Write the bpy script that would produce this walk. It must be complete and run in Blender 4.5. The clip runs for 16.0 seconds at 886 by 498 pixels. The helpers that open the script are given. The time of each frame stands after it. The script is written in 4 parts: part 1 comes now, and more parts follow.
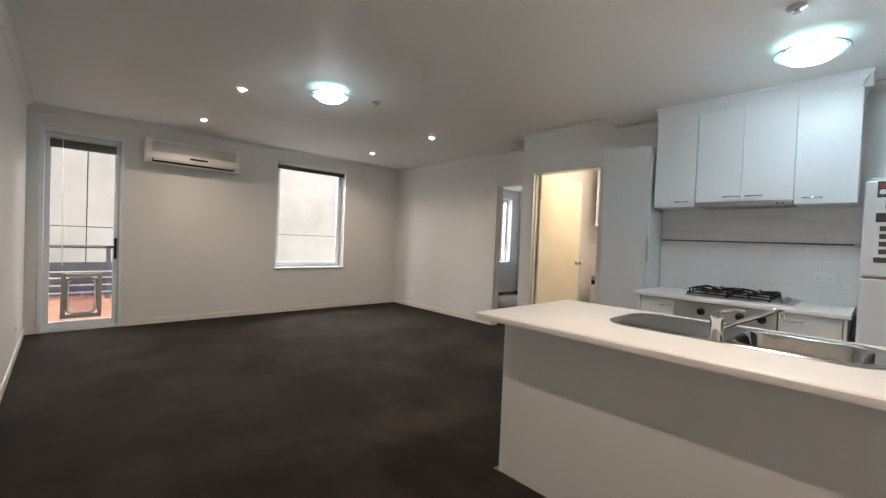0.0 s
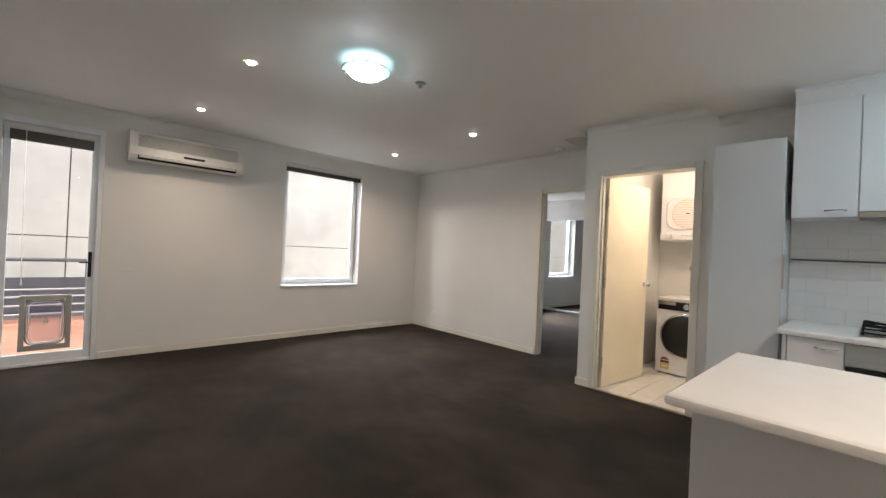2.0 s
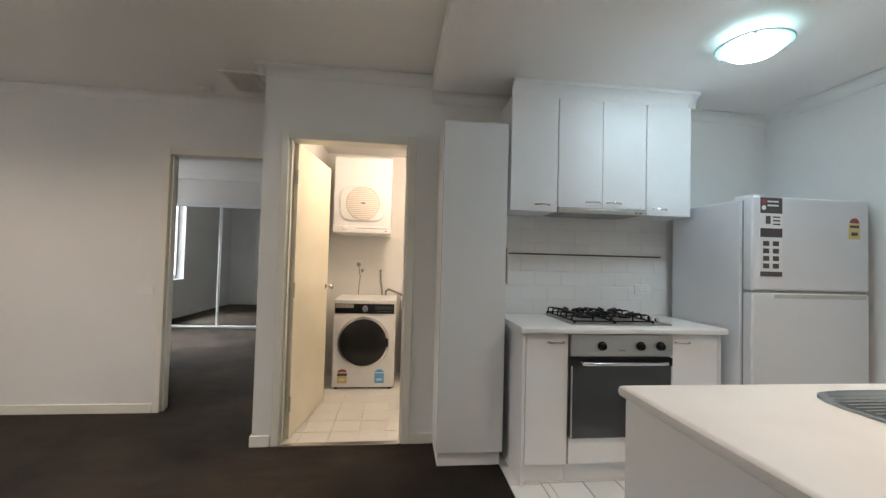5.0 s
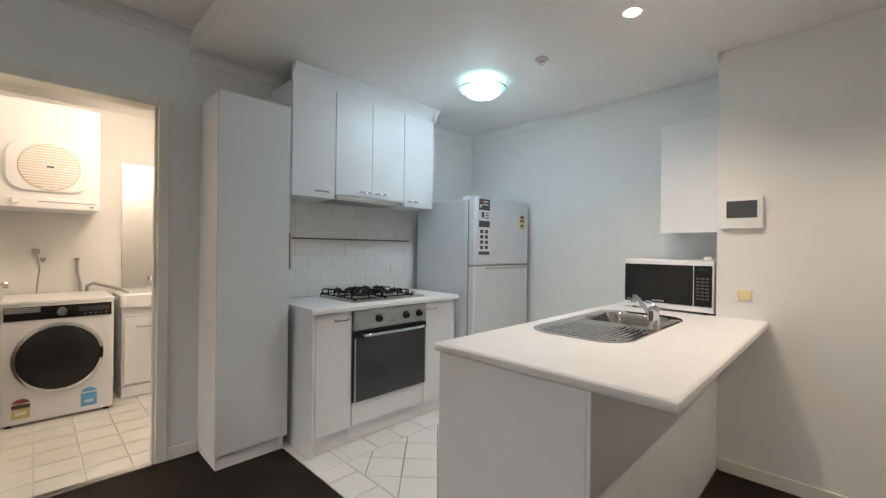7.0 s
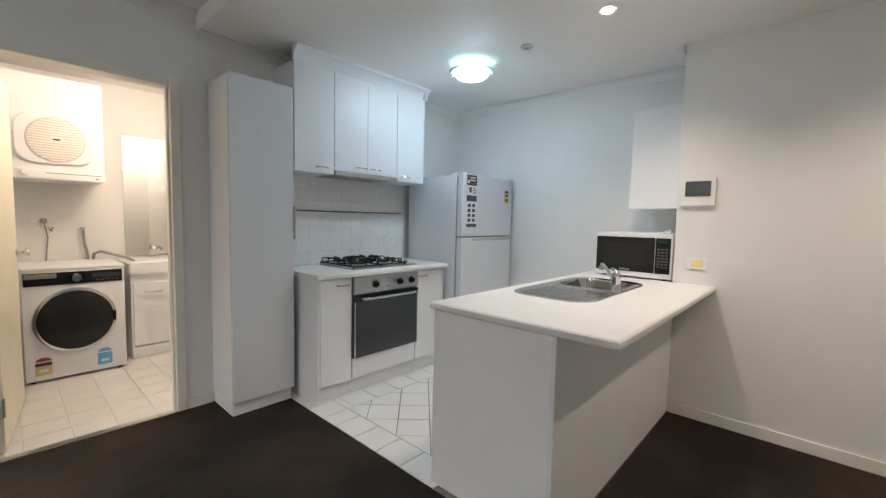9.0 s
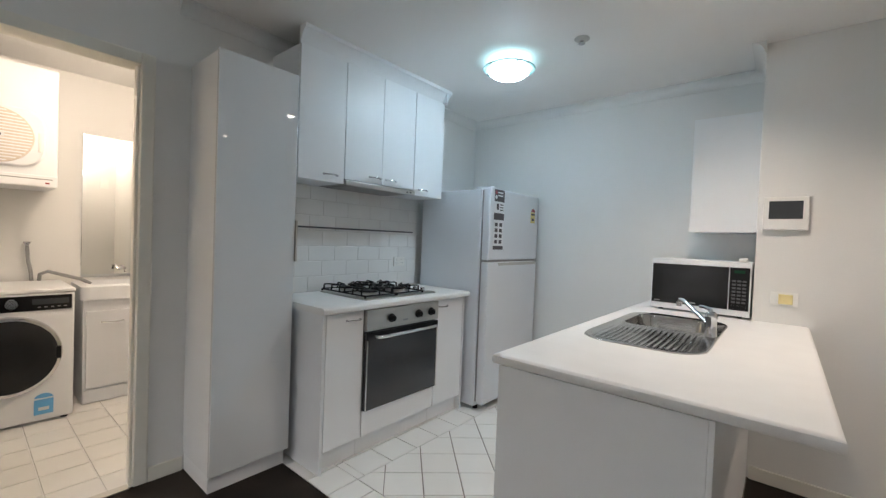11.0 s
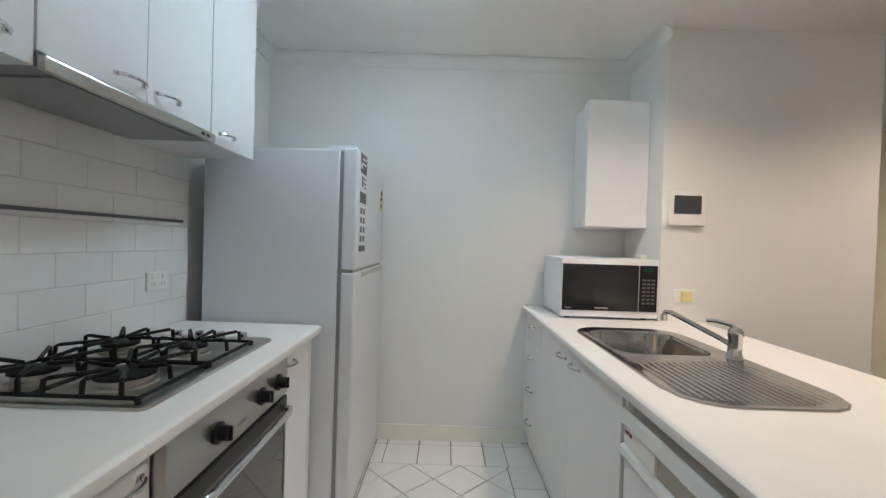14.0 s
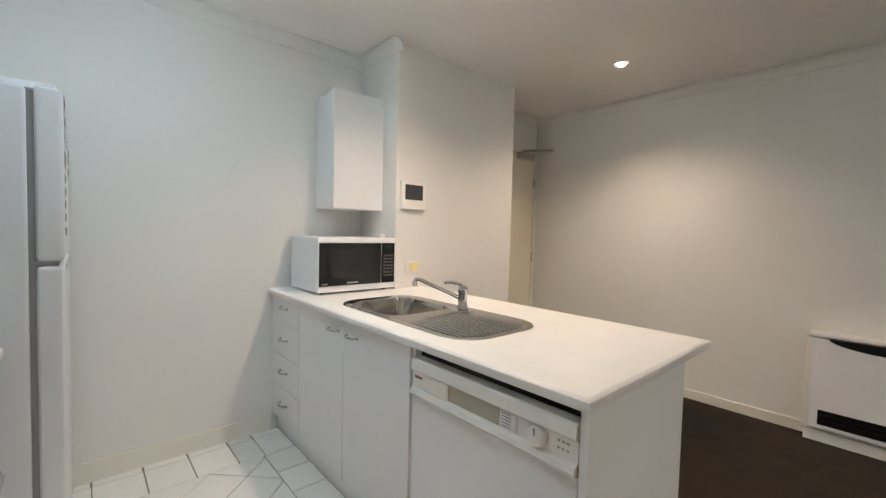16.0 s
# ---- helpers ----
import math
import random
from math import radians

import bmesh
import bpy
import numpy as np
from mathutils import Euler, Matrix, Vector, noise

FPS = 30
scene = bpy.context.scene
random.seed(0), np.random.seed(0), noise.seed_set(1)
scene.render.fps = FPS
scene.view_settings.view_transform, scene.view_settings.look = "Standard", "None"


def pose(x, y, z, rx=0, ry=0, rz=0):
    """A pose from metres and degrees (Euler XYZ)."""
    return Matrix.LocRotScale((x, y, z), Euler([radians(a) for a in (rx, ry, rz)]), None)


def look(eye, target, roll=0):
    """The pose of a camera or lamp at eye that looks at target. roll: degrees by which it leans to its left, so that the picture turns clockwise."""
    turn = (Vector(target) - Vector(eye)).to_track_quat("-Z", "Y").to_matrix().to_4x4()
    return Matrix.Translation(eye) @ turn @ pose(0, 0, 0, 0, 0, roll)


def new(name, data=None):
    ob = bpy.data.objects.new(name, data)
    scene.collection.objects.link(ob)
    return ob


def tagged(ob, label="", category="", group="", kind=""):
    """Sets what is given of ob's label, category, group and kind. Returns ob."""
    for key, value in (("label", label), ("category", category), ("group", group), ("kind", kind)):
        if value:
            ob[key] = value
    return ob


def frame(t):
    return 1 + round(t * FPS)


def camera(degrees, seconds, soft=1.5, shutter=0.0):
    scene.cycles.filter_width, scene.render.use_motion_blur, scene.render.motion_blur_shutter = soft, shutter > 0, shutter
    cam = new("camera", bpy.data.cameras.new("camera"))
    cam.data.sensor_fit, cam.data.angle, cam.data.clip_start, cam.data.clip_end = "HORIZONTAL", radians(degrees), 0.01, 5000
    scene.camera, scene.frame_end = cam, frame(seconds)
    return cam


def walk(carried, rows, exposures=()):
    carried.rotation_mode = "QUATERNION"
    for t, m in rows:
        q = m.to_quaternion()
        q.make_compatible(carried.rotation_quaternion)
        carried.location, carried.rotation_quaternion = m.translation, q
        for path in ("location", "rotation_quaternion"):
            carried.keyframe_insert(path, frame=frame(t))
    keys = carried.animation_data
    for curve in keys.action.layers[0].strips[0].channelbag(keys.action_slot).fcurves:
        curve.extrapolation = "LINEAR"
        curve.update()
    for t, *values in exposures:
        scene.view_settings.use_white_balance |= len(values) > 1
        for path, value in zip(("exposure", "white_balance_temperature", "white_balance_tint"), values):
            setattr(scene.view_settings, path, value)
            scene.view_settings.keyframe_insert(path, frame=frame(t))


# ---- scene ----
cam = camera(94.7, 16.0, soft=1.35)
PATH = [
    (0, (1.418, 1.652, 1.229), (2.78, 3.115, 1.184), 2.4),
    (0.5, (1.439, 1.903, 1.258), (2.795, 3.373, 1.226), 2.6),
    (1, (1.51, 2.09, 1.24), (2.846, 3.578, 1.22), 2.6),
    (1.5, (1.62, 2.317, 1.261), (2.951, 3.809, 1.265), 2.7),
    (2, (1.64, 2.613, 1.258), (3.013, 4.067, 1.266), 2.7),
    (2.5, (1.666, 2.854, 1.249), (3.111, 4.237, 1.267), 2.5),
    (3, (1.823, 3.08, 1.253), (3.407, 4.301, 1.277), 2.1),
    (3.5, (1.985, 3.288, 1.234), (3.729, 4.267, 1.267), 2.0),
    (4, (2.143, 3.526, 1.247), (4.033, 4.179, 1.286), 1.7),
    (4.5, (2.39, 3.627, 1.22), (4.373, 3.877, 1.274), 1.6),
    (5, (2.611, 3.698, 1.241), (4.598, 3.478, 1.302), 1.5),
    (5.2, (2.691, 3.746, 1.238), (4.647, 3.334, 1.301), 1.5),
    (7.3, (2.599, 4.233, 1.257), (3.971, 2.778, 1.231), 0.9),
    (7.5, (2.559, 4.289, 1.257), (3.928, 2.832, 1.206), 0.95),
    (8, (2.483, 4.372, 1.266), (3.838, 2.9085, 1.109), 1.1),
    (8.5, (2.475, 4.378, 1.268), (3.822, 2.907, 1.077), 1.15),
    (9, (2.475, 4.378, 1.268), (3.822, 2.907, 1.122), 1.2),
    (9.2, (2.477, 4.378, 1.268), (3.824, 2.907, 1.141), 1.2),
    (11.3, (3.191, 4.136, 1.262), (4.472, 2.601, 1.236), 2.5),
    (11.5, (3.292, 4.086, 1.253), (4.576, 2.553, 1.241), 2.7),
    (12, (3.578, 4.0, 1.245), (4.761, 2.388, 1.242), 3.0),
    (12.5, (3.815, 3.868, 1.257), (4.818, 2.138, 1.24), 2.9),
    (13, (4.054, 3.785, 1.251), (4.807, 1.933, 1.235), 2.8),
    (13.5, (4.216, 3.675, 1.253), (4.637, 1.72, 1.225), 2.4),
    (14, (4.299, 3.496, 1.255), (4.308, 1.496, 1.226), 1.8),
    (14.5, (4.395, 3.375, 1.253), (3.94, 1.428, 1.21), 1.6),
    (15, (4.52, 3.348, 1.264), (3.668, 1.539, 1.208), 1.6),
    (15.5, (4.57, 3.404, 1.258), (3.422, 1.768, 1.196), 1.7),
    (16, (4.647, 3.463, 1.251), (3.319, 1.97, 1.164), 1.5),
]
EXPOSURES = [(0, -0.16, 6550, 13), (2.5, -0.05, 6550, 13), (5, -0.17, 6650, 13), (9, -0.07, 6200, 12), (12.5, -0.32, 6100, 11), (13.5, -0.22, 6400, 13), (14.5, -0.14, 6650, 13), (16, -0.02, 6850, 14)]
walk(cam, [(t, look(eye, target, roll)) for t, eye, target, roll in PATH], EXPOSURES)

# ---- world and lights ----
world = bpy.data.worlds.new("world")
scene.world = world
world.use_nodes = True
wn = world.node_tree
sky = wn.nodes.new("ShaderNodeTexSky")
sky.sky_type, sky.sun_disc = "NISHITA", False
sky.sun_elevation, sky.sun_rotation = radians(55), radians(200)
wn.links.new(sky.outputs[0], wn.nodes["Background"].inputs[0])
wn.nodes["Background"].inputs[1].default_value = 0.15


def lamp(name, kind, matrix, power, colour, **more):
    data = bpy.data.lights.new(name, kind)
    data.energy, data.color = power, colour
    for key, value in more.items():
        setattr(data, key, value)
    ob = new(name, data)
    ob.matrix_world = matrix
    return ob


# hazy daylight that falls over the roof on to the neighbouring wall
lamp("sun", "SUN", look((0, 0, 0), (0.35, 1.0, -1.45)), 3.4, (1, 0.95, 0.88), angle=radians(12))
# added area lamps outside, above view, stand in for sky light through the glazed openings
DAY = (0.93, 0.97, 1.0)
for x, name, power in ((4.38, "window_daylight", 170), (1.58, "door_daylight", 110), (9.02, "bedroom_daylight", 650)):
    lamp(name, "AREA", look((x, 9.3, 2.95), (x, 6.0, 1.0)), power, DAY, shape="RECTANGLE", size=1.2, size_y=0.8)
COOL, WARM = (0.86, 0.97, 1.0), (1.0, 0.78, 0.52)
OYSTERS = [(3.13, 5.04, 2.52, COOL, 56), (4.43, 1.97, 2.41, (0.66, 0.88, 1.0), 60)]
DOWNLIGHTS = [(2.58, 5.66, 2.52), (2.60, 7.13, 2.52), (4.83, 5.61, 2.52), (4.89, 7.08, 2.52), (1.92, 2.15, 2.41), (3.38, 2.12, 2.41)]
WATTS = [(46, 152), (46, 152), (46, 152), (46, 152), (68, 136), (66, 136)]
for (x, y, z), (watts, width) in zip(DOWNLIGHTS, WATTS):
    lamp("downlight_beam", "SPOT", pose(x, y, z - 0.045), watts, (1.0, 0.80, 0.62), spot_size=radians(width), spot_blend=1.0, shadow_soft_size=0.02)
lamp("laundry_glow", "POINT", pose(5.9, 3.5, 2.2), 26, (1.0, 0.80, 0.61), shadow_soft_size=0.12)


# ---- materials ----
def mat(name, colour, rough=0.5, metal=0.0, vary=0.06, scale=6.0, grain=0.0, grain_scale=200.0, coat=0.0, emit=None, island=0.0, each=0.0, stretch=None, spec=0.5):
    """A surface with blotches at a large scale and grain at a small one, in metres."""
    m = bpy.data.materials.new(name)
    m.use_nodes = True
    nt = m.node_tree
    b = nt.nodes["Principled BSDF"]
    b.inputs["Roughness"].default_value, b.inputs["Metallic"].default_value = rough, metal
    b.inputs["Coat Weight"].default_value = coat
    b.inputs["Specular IOR Level"].default_value = spec
    co = nt.nodes.new("ShaderNodeTexCoord")
    geo = nt.nodes.new("ShaderNodeNewGeometry")
    place = geo.outputs["Position"]
    if stretch:
        mp = nt.nodes.new("ShaderNodeVectorMath")
        mp.operation = "MULTIPLY"
        mp.inputs[1].default_value = stretch
        nt.links.new(place, mp.inputs[0])
        place = mp.outputs[0]
    n1 = nt.nodes.new("ShaderNodeTexNoise")
    n1.inputs["Scale"].default_value, n1.inputs["Detail"].default_value = scale, 5
    nt.links.new(place, n1.inputs["Vector"])
    n2 = nt.nodes.new("ShaderNodeTexNoise")
    n2.inputs["Scale"].default_value, n2.inputs["Detail"].default_value = grain_scale, 3
    nt.links.new(place, n2.inputs["Vector"])
    ramp = nt.nodes.new("ShaderNodeValToRGB")
    lo = [c * (1 - vary) for c in colour]
    hi = [min(1, c * (1 + vary)) for c in colour]
    ramp.color_ramp.elements[0].position, ramp.color_ramp.elements[1].position = 0.32, 0.68
    ramp.color_ramp.elements[0].color, ramp.color_ramp.elements[1].color = (*lo, 1), (*hi, 1)
    nt.links.new(n1.outputs[0], ramp.inputs[0])
    out = ramp.outputs[0]
    if each:
        info = nt.nodes.new("ShaderNodeObjectInfo")
        hsv = nt.nodes.new("ShaderNodeHueSaturation")
        mr = nt.nodes.new("ShaderNodeMapRange")
        mr.inputs[3].default_value, mr.inputs[4].default_value = 1 - each, 1 + each
        nt.links.new(info.outputs["Random"], mr.inputs[0])
        nt.links.new(mr.outputs[0], hsv.inputs["Value"])
        nt.links.new(out, hsv.inputs["Color"])
        out = hsv.outputs[0]
    nt.links.new(out, b.inputs["Base Color"])
    rr = nt.nodes.new("ShaderNodeMapRange")
    rr.inputs[3].default_value, rr.inputs[4].default_value = max(0.02, rough * 0.88), min(1, rough * 1.12)
    nt.links.new(n1.outputs[0], rr.inputs[0])
    nt.links.new(rr.outputs[0], b.inputs["Roughness"])
    if grain:
        bump = nt.nodes.new("ShaderNodeBump")
        bump.inputs["Strength"].default_value, bump.inputs["Distance"].default_value = grain, 0.004
        nt.links.new(n2.outputs[0], bump.inputs["Height"])
        nt.links.new(bump.outputs[0], b.inputs["Normal"])
    if emit:
        b.inputs["Emission Color"].default_value = (*emit[0], 1)
        b.inputs["Emission Strength"].default_value = emit[1]
    return m


WALL = mat("wall_paint", (0.76, 0.755, 0.735), 0.55, vary=0.02, scale=1.6, grain=0.12, grain_scale=160)
CEIL = mat("ceiling_paint", (0.88, 0.87, 0.85), 0.6, vary=0.02, scale=1.2, grain=0.08, grain_scale=120)
TRIM = mat("trim_paint", (0.77, 0.75, 0.68), 0.32, vary=0.03, scale=5)
DOORP = mat("door_paint", (0.84, 0.78, 0.62), 0.35, vary=0.03, scale=3, grain=0.05)
ALU = mat("white_powder_coat", (0.80, 0.83, 0.86), 0.35, vary=0.03, scale=8)
LAM = mat("white_laminate", (0.80, 0.81, 0.82), 0.38, vary=0.015, scale=3, grain=0.02)
GLOSS = mat("gloss_laminate", (0.72, 0.735, 0.75), 0.02, vary=0.012, scale=1.5, coat=0.3)
BENCH = mat("bench_laminate", (0.77, 0.765, 0.75), 0.42, vary=0.02, scale=9, grain=0.04, grain_scale=500)
CARCASS = mat("carcass_board", (0.76, 0.77, 0.78), 0.45, vary=0.02, scale=4)
STEEL = mat("brushed_steel", (0.54, 0.52, 0.485), 0.3, 1.0, vary=0.06, scale=14, grain=0.06, stretch=(1, 0.06, 1))
SINKST = mat("sink_steel", (0.50, 0.49, 0.47), 0.15, 1.0, vary=0.05, scale=20, grain=0.03)
CHROME = mat("chrome", (0.62, 0.62, 0.63), 0.1, 1.0, vary=0.02)
IRON = mat("black_enamel", (0.010, 0.010, 0.011), 0.45, vary=0.2, scale=30, grain=0.1, spec=0.15)
BLACK = mat("black_plastic", (0.008, 0.008, 0.009), 0.3, vary=0.1, scale=20, spec=0.25)
OVENG = mat("coated_oven_glass", (0.085, 0.085, 0.088), 0.05, 0.6, vary=0.04, scale=4)
BGLASS = mat("oven_glass", (0.02, 0.021, 0.022), 0.05, vary=0.05, scale=4, spec=0.3)
APPL = mat("appliance_white", (0.80, 0.81, 0.83), 0.3, vary=0.012, scale=5, grain=0.03)
FRIDGE = mat("fridge_white", (0.68, 0.70, 0.73), 0.3, vary=0.012, scale=4, grain=0.04, grain_scale=350)
PLAST = mat("white_plastic", (0.80, 0.79, 0.76), 0.35, vary=0.02, scale=12)
CREAM = mat("aged_plastic", (0.80, 0.68, 0.33), 0.4, vary=0.04, scale=20)
GREYP = mat("grey_plastic", (0.30, 0.30, 0.30), 0.45, vary=0.06, scale=20)
PETG = mat("pet_door_plastic", (0.42, 0.41, 0.38), 0.5, vary=0.05, scale=15)
TILE = mat("glazed_tile", (0.80, 0.79, 0.76), 0.14, vary=0.02, scale=5, each=0.03)
WTILE = mat("wall_tile", (0.80, 0.80, 0.79), 0.12, vary=0.015, scale=5, each=0.015)
GROUT = mat("grout", (0.22, 0.20, 0.175), 0.9, vary=0.25, scale=30, grain=0.3)
WGROUT = mat("pale_grout", (0.70, 0.695, 0.68), 0.85, vary=0.06, scale=30, grain=0.2)
CONC = mat("concrete", (0.70, 0.665, 0.585), 0.85, vary=0.12, scale=1.3, grain=0.3, grain_scale=60)
JOINT = mat("panel_joint", (0.16, 0.13, 0.11), 0.9, vary=0.15)
TERRA = mat("terracotta", (0.62, 0.31, 0.20), 0.7, vary=0.12, scale=7, grain=0.2, each=0.1)
DARKM = mat("dark_metal", (0.10, 0.105, 0.12), 0.45, vary=0.15, scale=6)
RAILM = mat("rail_metal", (0.42, 0.42, 0.43), 0.4, 0.4, vary=0.08)
BLIND = mat("blind_slats", (0.10, 0.085, 0.075), 0.6, vary=0.15, scale=30)
RED = mat("red_ink", (0.30, 0.06, 0.07), 0.5, vary=0.05)
YEL = mat("yellow_ink", (0.62, 0.52, 0.20), 0.5, vary=0.05)
BLU = mat("blue_ink", (0.14, 0.42, 0.74), 0.5, vary=0.05)
LABEL = mat("label_paper", (0.72, 0.73, 0.74), 0.5, vary=0.03)
INK = mat("dark_ink", (0.07, 0.06, 0.065), 0.45, vary=0.1)
BEIGE = mat("beige_mesh", (0.66, 0.57, 0.49), 0.6, vary=0.05, scale=30)
KEYPAD = mat("keypad_print", (0.10, 0.10, 0.105), 0.5, vary=0.1)
GREYV = mat("vent_grey", (0.5, 0.49, 0.46), 0.5, vary=0.05)
RIM = mat("oyster_rim", (0.34, 0.53, 0.51), 0.12, vary=0.03)
# base made to glow, which throws the halo on the ceiling
SPILL = mat("oyster_halo_glow", (0.8, 0.9, 0.9), 0.4, emit=((0.66, 0.93, 1.0), 7))
BULB = mat("halogen_lens", (1, 0.95, 0.85), 0.2, emit=((1.0, 0.86, 0.66), 60))
SCREEN = mat("intercom_screen", (0.06, 0.065, 0.07), 0.08, vary=0.05)
GREEN = mat("green_display", (0.02, 0.05, 0.03), 0.2, emit=((0.15, 0.8, 0.35), 0.02))


def carpet():
    m = mat("carpet", (0.0225, 0.017, 0.0128), 0.95, vary=0.25, scale=1.1, grain=0.9, grain_scale=420, spec=0.12)
    nt = m.node_tree
    b = nt.nodes["Principled BSDF"]
    b.inputs["Sheen Weight"].default_value = 0.03
    geo = nt.nodes["Geometry"]
    sway = nt.nodes.new("ShaderNodeTexNoise")
    sway.inputs["Scale"].default_value, sway.inputs["Detail"].default_value, sway.inputs["Distortion"].default_value = 1.5, 6, 0.3
    nt.links.new(geo.outputs["Position"], sway.inputs["Vector"])
    rp = nt.nodes.new("ShaderNodeValToRGB")
    rp.color_ramp.elements[0].position, rp.color_ramp.elements[1].position = 0.36, 0.72
    rp.color_ramp.elements[0].color, rp.color_ramp.elements[1].color = (0.72, 0.72, 0.72, 1), (1.95, 1.9, 1.8, 1)
    nt.links.new(sway.outputs[0], rp.inputs[0])
    tuft = nt.nodes.new("ShaderNodeTexNoise")
    tuft.inputs["Scale"].default_value, tuft.inputs["Detail"].default_value, tuft.inputs["Roughness"].default_value = 9.0, 8, 0.7
    lean = nt.nodes.new("ShaderNodeVectorMath")
    lean.operation = "MULTIPLY"
    lean.inputs[1].default_value = (1.0, 0.35, 1.0)
    nt.links.new(geo.outputs["Position"], lean.inputs[0])
    nt.links.new(lean.outputs[0], tuft.inputs["Vector"])
    add = nt.nodes.new("ShaderNodeMath")
    add.operation = "MULTIPLY_ADD"
    add.inputs[1].default_value = 0.5
    nt.links.new(tuft.outputs[0], add.inputs[0])
    less = nt.nodes.new("ShaderNodeMath")
    less.operation = "SUBTRACT"
    less.inputs[1].default_value = 0.25
    nt.links.new(sway.outputs[0], less.inputs[0])
    nt.links.new(less.outputs[0], add.inputs[2])
    nt.links.new(add.outputs[0], rp.inputs[0])
    mx = nt.nodes.new("ShaderNodeMix")
    mx.data_type, mx.blend_type = "RGBA", "MULTIPLY"
    mx.inputs["Factor"].default_value = 1
    old = b.inputs["Base Color"].links[0].from_socket
    nt.links.new(old, mx.inputs[6])
    nt.links.new(rp.outputs[0], mx.inputs[7])
    nt.links.new(mx.outputs[2], b.inputs["Base Color"])
    return m


CARPET = carpet()


def clear(name, tint=(1, 1, 1), rough=0.0):
    m = bpy.data.materials.new(name)
    m.use_nodes = True
    b = m.node_tree.nodes["Principled BSDF"]
    b.inputs["Base Color"].default_value = (*tint, 1)
    b.inputs["Transmission Weight"].default_value, b.inputs["Roughness"].default_value, b.inputs["IOR"].default_value = 1, rough, 1.45
    return m


GLASS = clear("window_glass")
WAND = clear("wand_plastic", (1, 1, 1), 0.4)
FLAP = clear("pet_flap", (0.75, 0.72, 0.78), 0.05)
MIRROR = mat("mirror_silver", (0.78, 0.80, 0.80), 0.02, 1.0, vary=0.005)

# ---- building helpers ----
BASE = {}


def box(*spans, bevel=0.0, bm=None, seg=2):
    """A box from x0, x1, y0, y1, z0, z1, with softened edges; added to bm if given."""
    x0, x1, y0, y1, z0, z1 = spans
    one = bmesh.new()
    bmesh.ops.create_cube(one, size=1)
    for v in one.verts:
        v.co = ((x0 + x1) / 2 + v.co.x * (x1 - x0), (y0 + y1) / 2 + v.co.y * (y1 - y0), (z0 + z1) / 2 + v.co.z * (z1 - z0))
    if bevel:
        one.normal_update()
        bmesh.ops.bevel(one, geom=one.edges[:], offset=min(bevel, 0.45 * min(abs(x1 - x0), abs(y1 - y0), abs(z1 - z0))), segments=seg, affect="EDGES", profile=0.6)
        one.normal_update()
        for f in one.faces:
            f.smooth = max(abs(c) for c in f.normal) < 0.999
    return merge(one, bm)


def merge(one, bm):
    if bm is None:
        return one
    me = bpy.data.meshes.new("temporary")
    one.to_mesh(me)
    one.free()
    bm.from_mesh(me)
    bpy.data.meshes.remove(me)
    return bm


def turned(profile, at, axis="z", steps=32, bm=None):
    """A turned shape: (radius, height) pairs along an axis through at."""
    one = bmesh.new()
    rings = []
    for r, h in profile:
        ring = []
        for i in range(steps):
            a = 2 * math.pi * i / steps
            u, v = r * math.cos(a), r * math.sin(a)
            p = {"z": (u, v, h), "x": (h, u, v), "y": (v, h, u)}[axis]
            ring.append(one.verts.new(Vector(at) + Vector(p)))
        rings.append(ring)
    for a, b in zip(rings, rings[1:]):
        for i in range(steps):
            one.faces.new((a[i], a[(i + 1) % steps], b[(i + 1) % steps], b[i]))
    one.faces.new(rings[0][::-1])
    one.faces.new(rings[-1])
    bmesh.ops.recalc_face_normals(one, faces=one.faces)
    for f in one.faces:
        f.smooth = True
    return merge(one, bm)


def tube(points, radius, bm=None, steps=8):
    """A round bar through points."""
    one = bmesh.new()
    pts = [Vector(p) for p in points]
    rings = []
    for i, p in enumerate(pts):
        d = (pts[min(i + 1, len(pts) - 1)] - pts[max(i - 1, 0)]).normalized()
        up = Vector((0, 0, 1)) if abs(d.z) < 0.9 else Vector((1, 0, 0))
        s = d.cross(up).normalized()
        u = s.cross(d)
        rings.append([one.verts.new(p + radius * (math.cos(2 * math.pi * k / steps) * s + math.sin(2 * math.pi * k / steps) * u)) for k in range(steps)])
    for a, b in zip(rings, rings[1:]):
        for k in range(steps):
            one.faces.new((a[k], a[(k + 1) % steps], b[(k + 1) % steps], b[k]))
    one.faces.new(rings[0][::-1])
    one.faces.new(rings[-1])
    bmesh.ops.recalc_face_normals(one, faces=one.faces)
    for f in one.faces:
        f.smooth = True
    return merge(one, bm)


def prism(poly, axis, a, b, bm=None):
    """A polygon swept along an axis from a to b. For x the polygon is (y, z), for y (x, z), for z (x, y)."""
    one = bmesh.new()
    put = {"x": lambda p, h: (h, p[0], p[1]), "y": lambda p, h: (p[0], h, p[1]), "z": lambda p, h: (p[0], p[1], h)}[axis]
    lo = [one.verts.new(put(p, a)) for p in poly]
    hi = [one.verts.new(put(p, b)) for p in poly]
    n = len(poly)
    for i in range(n):
        one.faces.new((lo[i], lo[(i + 1) % n], hi[(i + 1) % n], hi[i]))
    one.faces.new(lo[::-1])
    one.faces.new(hi)
    bmesh.ops.recalc_face_normals(one, faces=one.faces)
    for f in one.faces:
        f.smooth = True
    return merge(one, bm)


